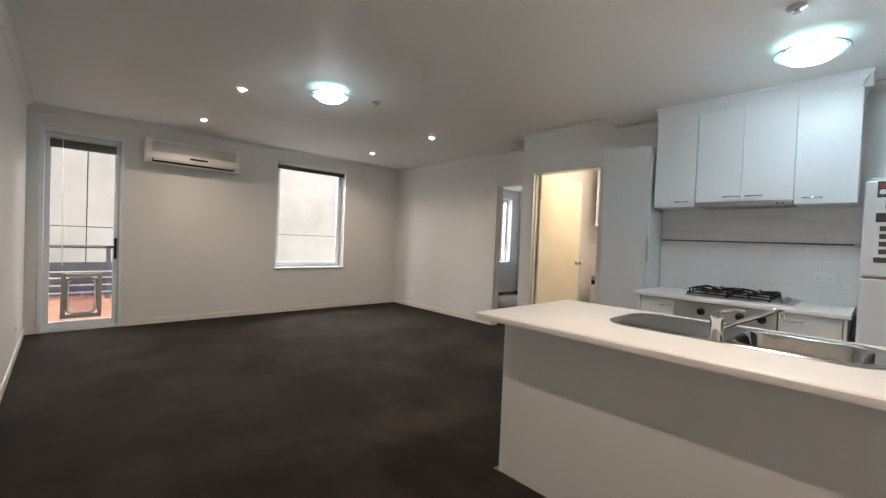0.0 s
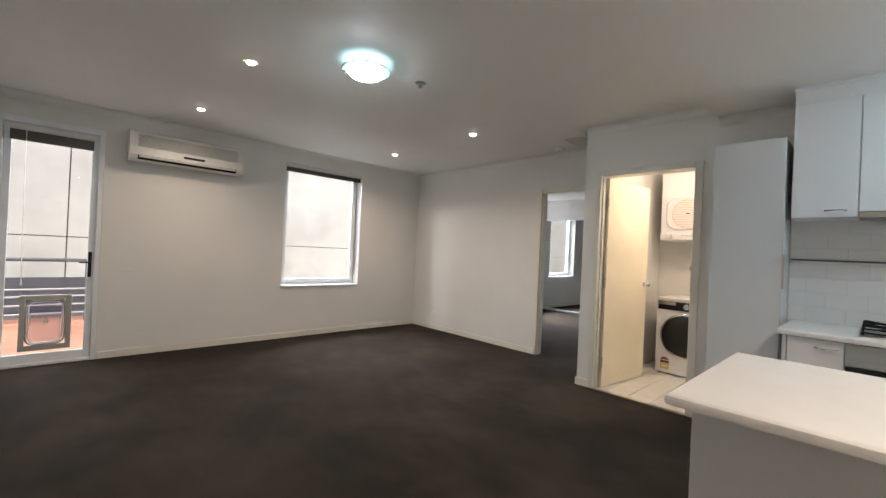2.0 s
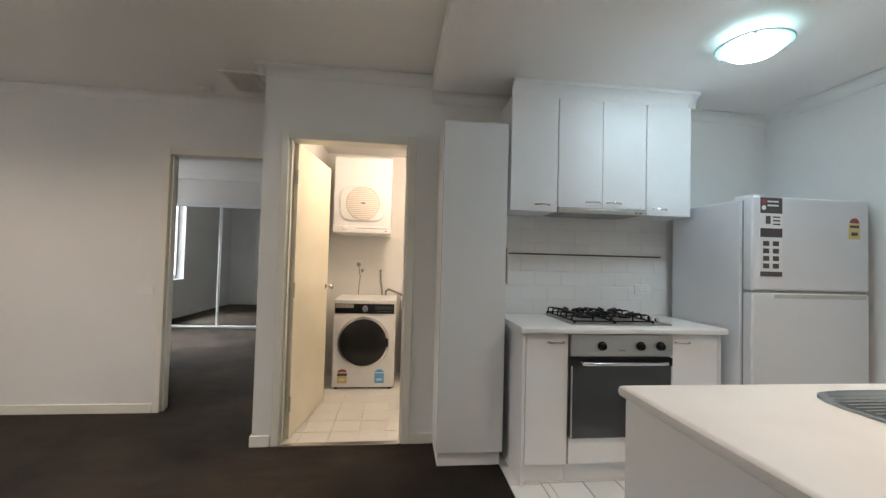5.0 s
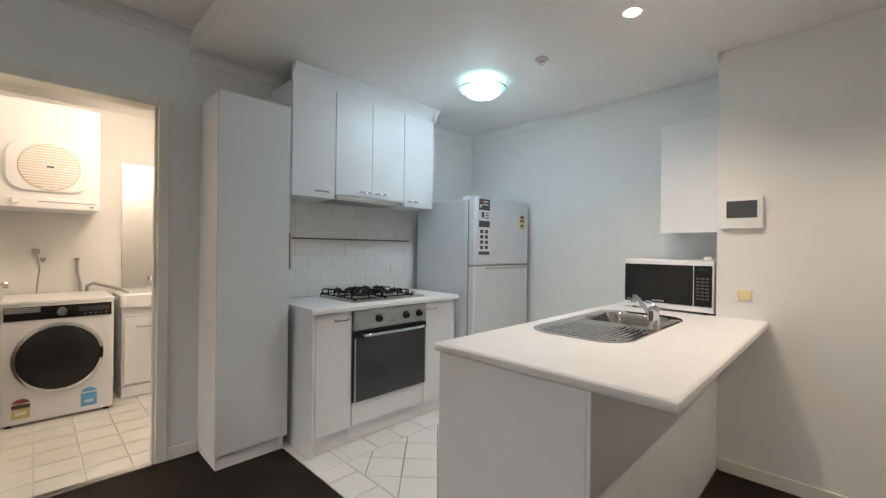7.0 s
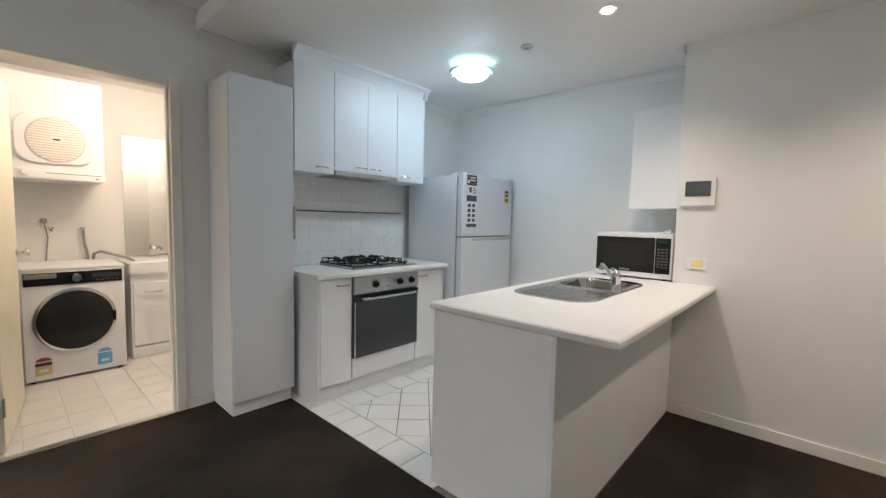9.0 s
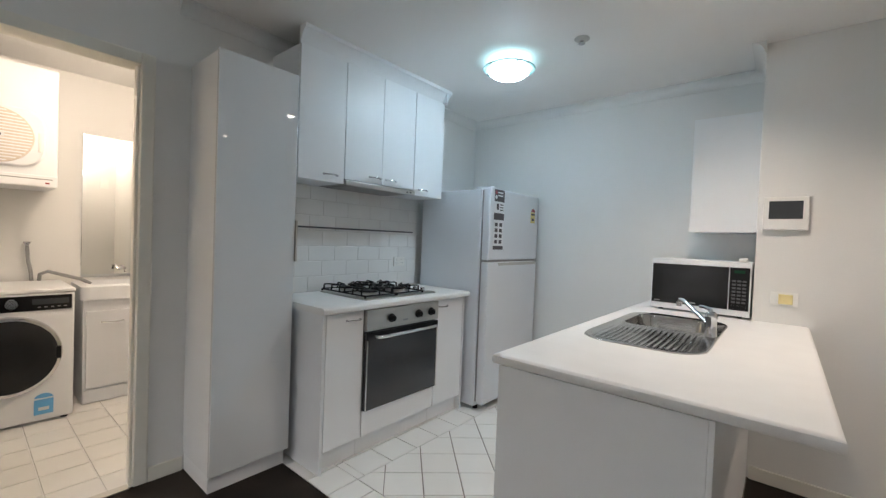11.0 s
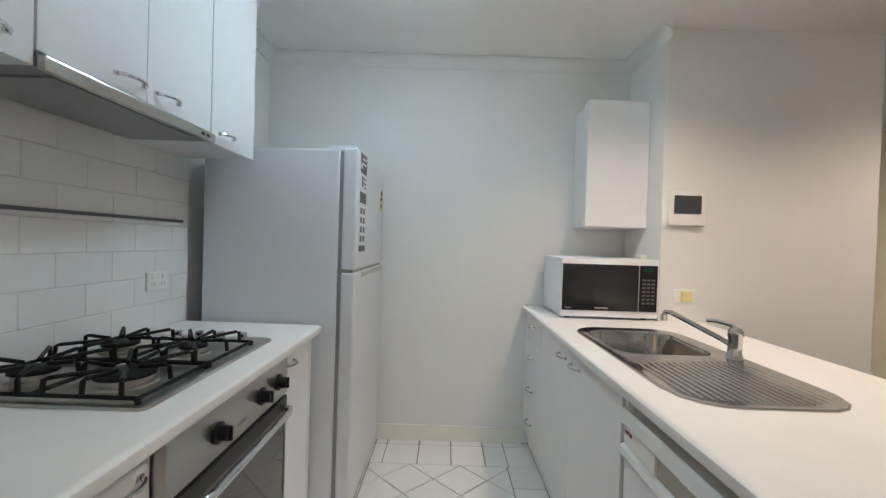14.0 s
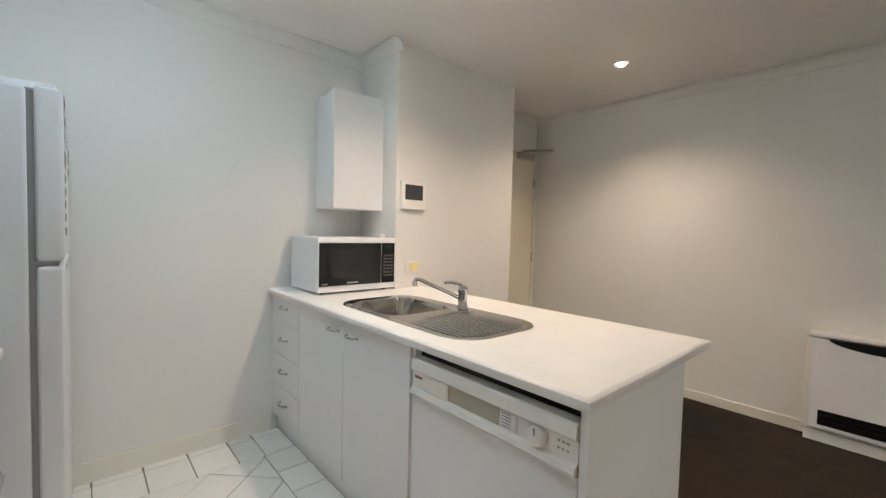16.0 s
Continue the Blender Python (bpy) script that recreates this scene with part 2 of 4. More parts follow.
def mesh_of(name, bm, material, base=(0, 0, 0)):
    me = bpy.data.meshes.new(name)
    bmesh.ops.translate(bm, verts=bm.verts, vec=-Vector(base))
    bm.to_mesh(me)
    bm.free()
    me.materials.append(material)
    rolled = [p.use_smooth for p in me.polygons]
    me.set_sharp_from_angle(angle=radians(32))
    me.polygons.foreach_set("use_smooth", rolled)
    return me


def thing(name, at, label, category, group="", kind=""):
    ob = new(name)
    ob.empty_display_size = 0.05
    ob.location = at
    BASE[ob.name] = Vector(at)
    return tagged(ob, label, category, group, kind)


def part(name, bm, material, parent, label=""):
    """One mesh under a thing or a part, drawn in world places."""
    base = BASE[parent.name]
    ob = new(name, mesh_of(name, bm, material, base))
    ob.parent = parent
    BASE[ob.name] = base
    return tagged(ob, label)


def solo(name, bm, material, label, category, at=(0, 0, 0), group="", kind=""):
    """A thing that is one mesh."""
    ob = new(name, mesh_of(name, bm, material, at))
    ob.location = at
    BASE[ob.name] = Vector(at)
    return tagged(ob, label, category, group, kind)


def setting(name, bm, material, label, category):
    return solo(name, bm, material, label, category, kind="structure")


def boxes(rows, bevel=0.0):
    bm = bmesh.new()
    for r in rows:
        box(*r, bevel=bevel, bm=bm)
    return bm


def rounded(x0, x1, y0, y1, r, n=8):
    """A rectangle with round corners, anticlockwise."""
    out = []
    for cx, cy, a0 in ((x1 - r, y1 - r, 0), (x0 + r, y1 - r, 90), (x0 + r, y0 + r, 180), (x1 - r, y0 + r, 270)):
        for i in range(n + 1):
            a = radians(a0 + 90 * i / n)
            out.append((cx + r * math.cos(a), cy + r * math.sin(a)))
    return out


def lofted(loops, close_top=True, close_bottom=True, bm=None):
    """A skin over loops of equally many points."""
    one = bmesh.new()
    rings = [[one.verts.new(p) for p in loop] for loop in loops]
    n = len(rings[0])
    for a, b in zip(rings, rings[1:]):
        for i in range(n):
            one.faces.new((a[i], a[(i + 1) % n], b[(i + 1) % n], b[i]))
    if close_bottom:
        one.faces.new(rings[0][::-1])
    if close_top:
        one.faces.new(rings[-1])
    bmesh.ops.recalc_face_normals(one, faces=one.faces)
    for f in one.faces:
        f.smooth = True
    return merge(one, bm)


def bow(c, along, out, half=0.045, depth=0.028, radius=0.0045):
    """A bow-shaped pull handle round the place c."""
    c, along, out = Vector(c), Vector(along), Vector(out)
    pts = [c - along * half]
    for i in range(9):
        s = -1 + 2 * i / 8
        pts.append(c + along * half * 0.96 * s + out * depth * (1 - 0.55 * s * s))
    pts.append(c + along * half)
    bm = tube(pts, radius)
    for s in (-1, 1):
        e = c + along * half * s
        box(e.x - 0.007, e.x + 0.007, e.y - 0.007, e.y + 0.007, e.z - 0.006, e.z + 0.006, bevel=0.003, bm=bm)
    return bm

# ---- structure ----
W, N, E1, E2, S1, S2, HI, LO = 1.11, 7.98, 5.43, 6.07, 0.92, 1.35, 2.52, 2.41
setting("wall_west", box(W - 0.16, W, 0.70, N, 0, 2.6), WALL, "plain white painted wall of the living room", "wall")
setting("wall_north", boxes([
    (0.95, 1.21, N, 8.22, 0, 2.6), (1.21, 1.955, N, 8.22, 2.30, 2.6), (1.955, 3.80, N, 8.22, 0, 2.6), (3.80, 4.96, N, 8.22, 0, 0.69),
    (3.80, 4.96, N, 8.22, 2.33, 2.6), (4.96, 8.45, N, 8.22, 0, 2.6), (8.45, 9.6, N, 8.22, 0, 0.75), (8.45, 9.6, N, 8.22, 2.3, 2.6), (9.6, 10.1, N, 8.22, 0, 2.6)]),
    WALL, "white outer wall with a glazed door and a window", "wall")
setting("wall_east_living", boxes([(E2, 6.18, 4.61, 4.70, 0, 2.6), (E2, 6.18, 5.527, N, 0, 2.6), (E2, 6.18, 4.70, 5.527, 2.05, 2.6)]), WALL, "white wall with the bedroom doorway", "wall")
setting("wall_kitchen_east", boxes([(E1, 5.54, 0.77, 3.632, 0, 2.6), (E1, 5.54, 4.45, 4.61, 0, 2.6), (E1, 5.54, 3.632, 4.45, 2.05, 2.6)]), WALL, "white wall with the laundry doorway", "wall")
setting("wall_laundry_north", box(5.54, 7.32, 4.50, 4.61, 0, 2.6), WALL, "white wall between laundry and bedroom", "wall")
setting("wall_laundry_back", box(7.22, 7.32, 2.95, 4.50, 0, 2.6), WALL, "white back wall of the laundry", "wall")
setting("wall_laundry_south", box(5.54, 7.22, 2.95, 3.05, 0, 2.6), WALL, "white side wall of the laundry", "wall")
setting("wall_bedroom_south", box(7.32, 10.1, 4.50, 4.61, 0, 2.6), WALL, "white wall of the bedroom", "wall")
setting("wall_bedroom_east", boxes([(9.97, 10.1, 4.61, N, 0, 2.6), (9.89, 9.97, 4.61, N, 2.12, 2.6)]), WALL, "white wall behind the mirrored wardrobe", "wall")
setting("wall_south_kitchen", box(3.17, E1, 0.77, S1, 0, 2.6), WALL, "white wall at the end of the kitchen", "wall")
setting("wall_nib", box(2.04, 3.17, 0.77, S2, 0, 2.6, bevel=0.006), WALL, "white stub wall with the intercom", "wall")
setting("wall_south_entry", box(W, 2.04, 0.70, 0.90, 0, 2.6), WALL, "white wall round the entry door", "wall")
setting("ceiling_high", boxes([(W - 0.16, 10.1, 3.49, 8.22, HI, 2.72)]), CEIL, "flat white plaster ceiling", "ceiling")
setting("ceiling_low", boxes([(W - 0.16, E1 + 0.11, 0.7, 3.49, LO, 2.72)]), CEIL, "lowered white plaster ceiling over the kitchen", "ceiling")
setting("ceiling_laundry", box(5.54, 7.22, 3.05, 4.50, LO, 2.5), CEIL, "white laundry ceiling", "ceiling")
setting("floor_carpet", boxes([(W, 3.15, 0.9, N, -0.08, 0), (3.15, E1, 3.042, N, -0.08, 0), (E1, E2, 4.61, N, -0.08, 0), (E2, 9.97, 4.61, N, -0.08, 0)]),
        CARPET, "dark charcoal brown cut-pile carpet", "carpet")
kitchen_floor = setting("floor_kitchen", box(3.15, E1, S1, 3.042, -0.08, -0.003), GROUT, "white glazed floor tiles with grey grout, laid diagonally", "tiled floor")
laundry_floor = setting("floor_laundry", box(E1, 7.22, 3.05, 4.50, -0.08, -0.003), WGROUT, "white square laundry floor tiles", "tiled floor")


def cove(along, wall, side, a, b, z, size=0.065):
    """A coved cornice: along x or y from a to b, on the wall at that place, to that side of it."""
    pts = [(0, 0), (size, 0), (size, -0.006)]
    for i in range(1, 7):
        t = radians(15 * i)
        pts.append((size - (size - 0.006) * math.sin(t), -0.006 - (size - 0.006) * (1 - math.cos(t))))
    pts += [(0, -size)]
    return prism([(wall + side * u, z + v) for u, v in pts], along, a, b)


for along, wall, side, a, b, z in (
        ("x", N, -1, W, E2, HI), ("y", W, 1, 3.49, N, HI), ("y", E2, -1, 4.61, N, HI), ("y", E1, -1, 3.49, 4.66, HI), ("x", 4.61, 1, E1 - 0.05, E2, HI),
        ("x", S1, 1, 3.17, E1, LO), ("y", E1, -1, S1, 3.49, LO), ("y", 3.17, 1, S1, S2 + 0.05, LO),
        ("y", W, 1, 0.90, 3.49, LO), ("x", 0.90, 1, W, 2.04, LO)):
    setting("cornice", cove(along, wall, side, a, b, z), WALL, "white coved plaster cornice", "cornice")


def skirting(*spans):
    setting("baseboard", box(*spans, bevel=0.004), TRIM, "cream painted skirting board", "baseboard")


H = 0.072
skirting(1.97, E2 - 0.013, N - 0.013, N - 0.0005, 0, H)
skirting(E2 - 0.013, E2, 5.568, N, 0, H)
skirting(W, W + 0.013, 3.80, N, 0, H)
skirting(W, W + 0.013, 0.90, 3.10, 0, H)
skirting(E1 - 0.013, E1, 4.495, 4.623, 0, H)
skirting(E1, E2, 4.61, 4.623, 0, H)
skirting(E1 - 0.013, E1, 3.435, 3.586, 0, H)
skirting(2.04, 3.145, S2, S2 + 0.013, 0, H)
skirting(3.78, 4.75, S1, S1 + 0.014, 0, 0.10)
skirting(6.18, 6.193, 5.60, N, 0, H)
skirting(6.193, 9.93, N - 0.013, N - 0.0005, 0, H)


def door_frame(x0, x1, y0, y1, top, out):
    """Lining and architrave of a doorway in a wall that faces west."""
    f = thing("door_frame", (x0, (y0 + y1) / 2, 0), "cream painted steel door frame round an open doorway", "door frame", kind="structure")
    for a, b in ((y0 - 0.045, y0 + 0.012), (y1 - 0.008, y1 + 0.04)):
        part("jamb", box(x0 - 0.013, x1 + 0.013, a, b, 0, top + 0.045, bevel=0.006), TRIM, f)
    part("head", box(x0 - 0.012, x1 + 0.012, y0 + 0.012, y1 - 0.012, top - 0.012, top + 0.044, bevel=0.006), TRIM, f)
    for a, b in ((y0 + 0.012, y0 + 0.024), (y1 - 0.024, y1 - 0.012)):
        part("stop", box(x0 + 0.02, x0 + 0.06, a, b, 0, top - 0.012, bevel=0.003), TRIM, f)
    return f


door_frame(E1, 5.54, 3.632, 4.45, 2.05, -1)
door_frame(E2, 6.18, 4.70, 5.527, 2.05, -1)
solo("threshold", box(E1 - 0.02, E1 + 0.03, 3.66, 4.435, 0.001, 0.008, bevel=0.003), STEEL, "metal carpet strip at the laundry doorway", "threshold", kind="structure")

# open laundry door
ld = thing("laundry_door", (0, 0, 0), "cream flush door standing open into the laundry", "door")
part("leaf", box(0, 0.775, -0.035, 0, 0.012, 2.03, bevel=0.003), DOORP, ld)
knob = part("door_knob", turned([(0.022, 0), (0.022, 0.006), (0.009, 0.01), (0.009, 0.03), (0.02, 0.04), (0.024, 0.052), (0.018, 0.064)], (0.72, -0.035, 1.0), "y", 20), CHROME, ld, "round chrome knob")
knob.scale, knob.location = (1, -1, 1), (0, -0.07, 0)
for z in (0.25, 1.02, 1.8):
    part("hinge", tube([(-0.006, -0.036, z - 0.05), (-0.006, -0.036, z + 0.05)], 0.007), STEEL, ld)
ld.matrix_world = pose(5.51, 4.43, 0, 0, 0, -7)

# entry door with closer
ed = thing("entry_door", (1.55, 0.90, 0), "cream flush entry door, shut, with a closer on top", "door")
part("leaf", box(1.165, 1.985, 0.895, 0.912, 0.01, 2.04, bevel=0.003), DOORP, ed)
for a, b in ((1.115, 1.163), (1.987, 2.038)):
    part("jamb", box(a, b, 0.89, 0.925, 0, 2.09, bevel=0.004), TRIM, ed)
part("head", box(1.163, 1.987, 0.89, 0.925, 2.042, 2.09, bevel=0.004), TRIM, ed)
for z in (0.3, 1.01, 1.76):
    part("hinge", box(1.152, 1.178, 0.921, 0.931, z - 0.05, z + 0.05, bevel=0.003), STEEL, ed)
cl = part("door_closer", box(1.22, 1.44, 0.912, 0.97, 1.985, 2.045, bevel=0.006), STEEL, ed, "grey metal door closer")
part("closer_arm", tube([(1.40, 0.95, 2.055), (1.20, 1.13, 2.07), (1.175, 1.15, 2.07)], 0.009), STEEL, cl)
part("closer_arm", tube([(1.19, 1.14, 2.075), (1.30, 0.93, 2.08)], 0.008), STEEL, cl)

# ---- north wall: glazed door, window, cooler ----
gd = thing("door_1", (1.58, 8.05, 0), "white aluminium glazed balcony door with a pet flap", "glass door", kind="structure")
for s in ((1.212, 1.252, N - 0.015, 8.10, 0, 2.298), (1.913, 1.953, N - 0.015, 8.10, 0, 2.298), (1.252, 1.913, N - 0.015, 8.10, 2.245, 2.298), (1.252, 1.913, N - 0.01, 8.10, 0.002, 0.03)):
    part("frame", box(*s, bevel=0.004), ALU, gd)
for s in ((1.254, 1.305, 8.0, 8.045, 0.032, 2.243), (1.862, 1.911, 8.0, 8.045, 0.032, 2.243), (1.305, 1.862, 8.0, 8.045, 2.17, 2.243), (1.305, 1.862, 8.0, 8.045, 0.032, 0.11)):
    part("sash", box(*s, bevel=0.004), ALU, gd)
pane = part("pane", box(1.305, 1.862, 8.018, 8.024, 0.11, 2.17), GLASS, gd)
pane.visible_shadow = False
lock = part("lock_plate", box(1.868, 1.895, 7.985, 8.0, 0.83, 1.08, bevel=0.004), BLACK, gd, "black lock plate with lever")
part("lever", tube([(1.882, 7.975, 0.98), (1.882, 7.955, 0.98), (1.80, 7.955, 0.975)], 0.009), BLACK, lock)
pet = thing("pet_door", (1.58, 8.01, 0.4), "grey framed clear pet door set in the glass", "pet door")
for s in ((1.405, 1.445, 7.998, 8.03, 0.14, 0.66), (1.725, 1.765, 7.998, 8.03, 0.14, 0.66), (1.445, 1.725, 7.998, 8.03, 0.615, 0.66), (1.445, 1.725, 7.998, 8.03, 0.14, 0.19)):
    part("frame", box(*s, bevel=0.004), PETG, pet)
rim = rounded(1.452, 1.718, 0.198, 0.608, 0.06)
part("rim", tube([(x, 7.996, z) for x, z in rim + rim[:1]], 0.007), GREYP, pet)
rim = rounded(1.468, 1.702, 0.214, 0.592, 0.05)
part("flap_edge", tube([(x, 8.002, z) for x, z in rim + rim[:1]], 0.006), LABEL, pet)
flap = part("flap", prism(rim, "y", 8.003, 8.009), FLAP, pet, "smoky clear flap")
flap.visible_shadow = False
part("emblem", turned([(0.02, 0), (0.02, 0.003)], (1.585, 7.998, 0.41), "y", 12), LABEL, pet)


def roller(name, x0, x1, z0, z1, y0, y1):
    b = thing(name, ((x0 + x1) / 2, (y0 + y1) / 2, z1), "dark brown slatted blind, fully raised", "blind")
    part("head_rail", box(x0, x1, y0, y1, z1 - 0.03, z1, bevel=0.003), PLAST, b)
    n = int((z1 - 0.034 - z0) / 0.0085)
    for i in range(n):
        z = z0 + i * 0.0085
        part("slat", box(x0 + 0.004, x1 - 0.004, y0 + 0.002, y1 - 0.004, z, z + 0.005), BLIND, b)
    return b


db = roller("door_blind", 1.29, 1.875, 2.085, 2.215, 7.957, 7.997)
part("wand", tube([(1.40, 7.95, 2.18), (1.405, 7.952, 1.5), (1.41, 7.955, 0.80)], 0.0035), WAND, db, "white cord")
part("wand_end", turned([(0.006, 0), (0.008, 0.02), (0.004, 0.04)], (1.41, 7.955, 0.76), "z", 10), PLAST, db)
roller("window_blind", 3.815, 4.95, 2.225, 2.325, 8.0, 8.04)


def window(name, x0, x1, z0, z1):
    w = thing(name, ((x0 + x1) / 2, 8.15, z0), "white aluminium window in a plain plaster reveal", "window", kind="structure")
    for s in ((x0 + 0.002, x0 + 0.045, 8.13, 8.2, z0, z1), (x1 - 0.045, x1 - 0.002, 8.13, 8.2, z0, z1), (x0 + 0.045, x1 - 0.045, 8.13, 8.2, z1 - 0.045, z1), (x0 + 0.045, x1 - 0.045, 8.13, 8.2, z0 + 0.002, z0 + 0.05)):
        part("window_frame", box(*s, bevel=0.004), ALU, w)
    for s in ((x0 + 0.047, x0 + 0.085, 8.10, 8.15, z0 + 0.052, z1 - 0.047), (x1 - 0.085, x1 - 0.047, 8.10, 8.15, z0 + 0.052, z1 - 0.047), (x0 + 0.085, x1 - 0.085, 8.10, 8.15, z1 - 0.085, z1 - 0.047), (x0 + 0.085, x1 - 0.085, 8.10, 8.15, z0 + 0.052, z0 + 0.09)):
        part("sash", box(*s, bevel=0.004), ALU, w)
    p = part("pane", box(x0 + 0.085, x1 - 0.085, 8.124, 8.13, z0 + 0.09, z1 - 0.085), GLASS, w)
    p.visible_shadow = False
    part("window_sill", box(x0 - 0.01, x1 + 0.01, N - 0.022, 8.128, z0 - 0.012, z0 + 0.006, bevel=0.004), ALU, w)
    part("catch", box(x1 - 0.07, x1 - 0.055, 8.075, 8.10, z0 + 0.22, z0 + 0.34, bevel=0.004), ALU, w)


window("window_1", 3.80, 4.96, 0.69, 2.33)
window("window_2", 8.45, 9.6, 0.75, 2.30)

ac = thing("air_conditioner", (2.67, 7.88, 2.07), "white wall-mounted split air conditioner", "air conditioner")
prof = [(7.977, 2.045), (7.86, 2.03), (7.80, 2.05), (7.775, 2.09), (7.775, 2.27), (7.79, 2.325), (7.83, 2.345), (7.977, 2.345)]
part("body", prism(prof, "x", 2.145, 3.19), PLAST, ac)
for x in (2.13, 3.19):
    part("end_cap", prism([(y - 0.004 if y < 7.9 else y, z) for y, z in prof], "x", x, x + 0.015), PLAST, ac)
for i in range(10):
    z = 2.175 + i * 0.0125
    part("intake_slat", box(2.2, 3.14, 7.7685, 7.778, z, z + 0.006), GREYV, ac)
part("outlet", prism([(7.80, 2.046), (7.771, 2.088), (7.777, 2.092), (7.81, 2.056)], "x", 2.2, 3.13), BLACK, ac, "dark air outlet")
part("louvre", prism([(7.775, 2.066), (7.765, 2.084), (7.768, 2.087), (7.779, 2.07)], "x", 2.21, 3.12), PLAST, ac)
part("badge", box(2.60, 2.80, 7.766, 7.775, 2.118, 2.14, bevel=0.002), BLACK, ac)
solo("wall_plate", box(2.10, 2.225, N - 0.008, N, 0.885, 0.903, bevel=0.003), PLAST, "small white cover strip on the wall", "wall plate", (2.16, N, 0.9))


def plate(name, centre, face, w, h, label, toggles=1, material=None):
    """A switch or socket plate on a wall; face: the way it looks."""
    p = thing(name, centre, label, "switch" if "switch" in name else "socket")
    x, y, z = centre
    m = material or PLAST

    def flat(u0, u1, z0, z1, d0, d1):
        if face == "x":
            return box(x + d0, x + d1, y + u0, y + u1, z + z0, z + z1, bevel=0.002)
        if face == "-x":
            return box(x - d1, x - d0, y + u0, y + u1, z + z0, z + z1, bevel=0.002)
        return box(x + u0, x + u1, y + d0, y + d1, z + z0, z + z1, bevel=0.002)
    part("cover", flat(-w / 2, w / 2, -h / 2, h / 2, 0, 0.009), m, p)
    for i in range(toggles):
        u = (i - (toggles - 1) / 2) * w * 0.45
        part("toggle", flat(u - 0.007, u + 0.007, h * 0.12, h * 0.34, 0.009, 0.014), m, p)
    if "socket" in name:
        for i in range(toggles):
            u = (i - (toggles - 1) / 2) * w * 0.45
            for k in (-0.008, 0.008):
                part("slot", flat(u + k - 0.0015, u + k + 0.0015, -h * 0.25, -h * 0.08, 0.0075, 0.0098), GREYP, p)
    return p


plate("light_switch", (E2, 5.655, 0.955), "-x", 0.115, 0.07, "white light switch beside the bedroom doorway", 2)
plate("socket", (E2, 7.45, 0.245), "-x", 0.115, 0.07, "white double power socket above the skirting", 2)
plate("socket", (5.412, 1.925, 1.075), "-x", 0.115, 0.07, "white double power socket on the tiles", 2)
plate("socket", (3.035, S2, 1.016), "y", 0.115, 0.07, "yellowed cooker switch plate on the stub wall", 1)
solo("switch_face", box(3.0, 3.06, S2 + 0.009, S2 + 0.016, 0.99, 1.042, bevel=0.003), CREAM, "yellowed switch face on a white plate", "switch", (3.03, S2, 1.0))

plate("socket", (W, 7.0, 0.25), "x", 0.115, 0.07, "white double power socket above the skirting", 2)
ic = thing("intercom", (3.05, S2, 1.47), "white wall intercom with a dark screen", "intercom")
part("body", box(2.955, 3.145, S2, S2 + 0.026, 1.385, 1.562, bevel=0.006), PLAST, ic)
part("screen", box(2.98, 3.12, S2 + 0.0262, S2 + 0.029, 1.445, 1.54, bevel=0.001), SCREEN, ic, "dark glass screen")
for i in range(4):
    part("button", box(3.0 + i * 0.03, 3.015 + i * 0.03, S2 + 0.026, S2 + 0.028, 1.415, 1.42), PLAST, ic)

# ---- ceiling fittings ----
for x, y, z, colour, power in OYSTERS:
    o = thing("oyster_light", (x, y, z), "round frosted glass ceiling light, switched on", "ceiling light", "oyster lights")
    # the base is no lamp; its added glow lights the ceiling around it
    part("base", turned([(0.11, 0), (0.115, -0.012), (0.11, -0.05)], (x, y, z), steps=40), SPILL, o)
    part("rim", turned([(0.10, -0.051), (0.160, -0.053), (0.165, -0.057), (0.160, -0.061), (0.10, -0.064)], (x, y, z), steps=48), RIM, o, "pale green glass rim")
    part("shade", turned([(0.128, -0.0645), (0.121, -0.08), (0.098, -0.098), (0.065, -0.11), (0.028, -0.115)], (x, y, z), steps=40), mat("oyster_glass", (0.9, 0.95, 0.95), 0.2, emit=(colour, power)), o, "glowing frosted bowl")
    for k in range(3):
        a = radians(120 * k + 20)
        part("clip", turned([(0.008, -0.06), (0.008, -0.07), (0.004, -0.074)], (x + 0.146 * math.cos(a), y + 0.146 * math.sin(a), z), steps=8), CHROME, o)
o = thing("oyster_light", (5.88, 3.75, LO), "round frosted glass ceiling light in the laundry, switched on", "ceiling light", "oyster lights")
part("shade", turned([(0.15, 0), (0.15, -0.03), (0.10, -0.07), (0.03, -0.08)], (5.88, 3.75, LO), steps=32), mat("warm_oyster", (1, 0.9, 0.75), 0.3, emit=((1, 0.76, 0.5), 7)), o)

for x, y, z in DOWNLIGHTS:
    d = thing("downlight", (x, y, z), "small recessed halogen downlight, switched on", "downlight", "downlights")
    part("ring", turned([(0.048, 0), (0.05, -0.004), (0.044, -0.008), (0.032, -0.006)], (x, y, z), steps=28), PLAST, d)
    part("lens", turned([(0.028, -0.0065), (0.026, -0.013), (0.017, -0.018), (0.006, -0.02)], (x, y, z), steps=20), BULB, d, "glowing lens")

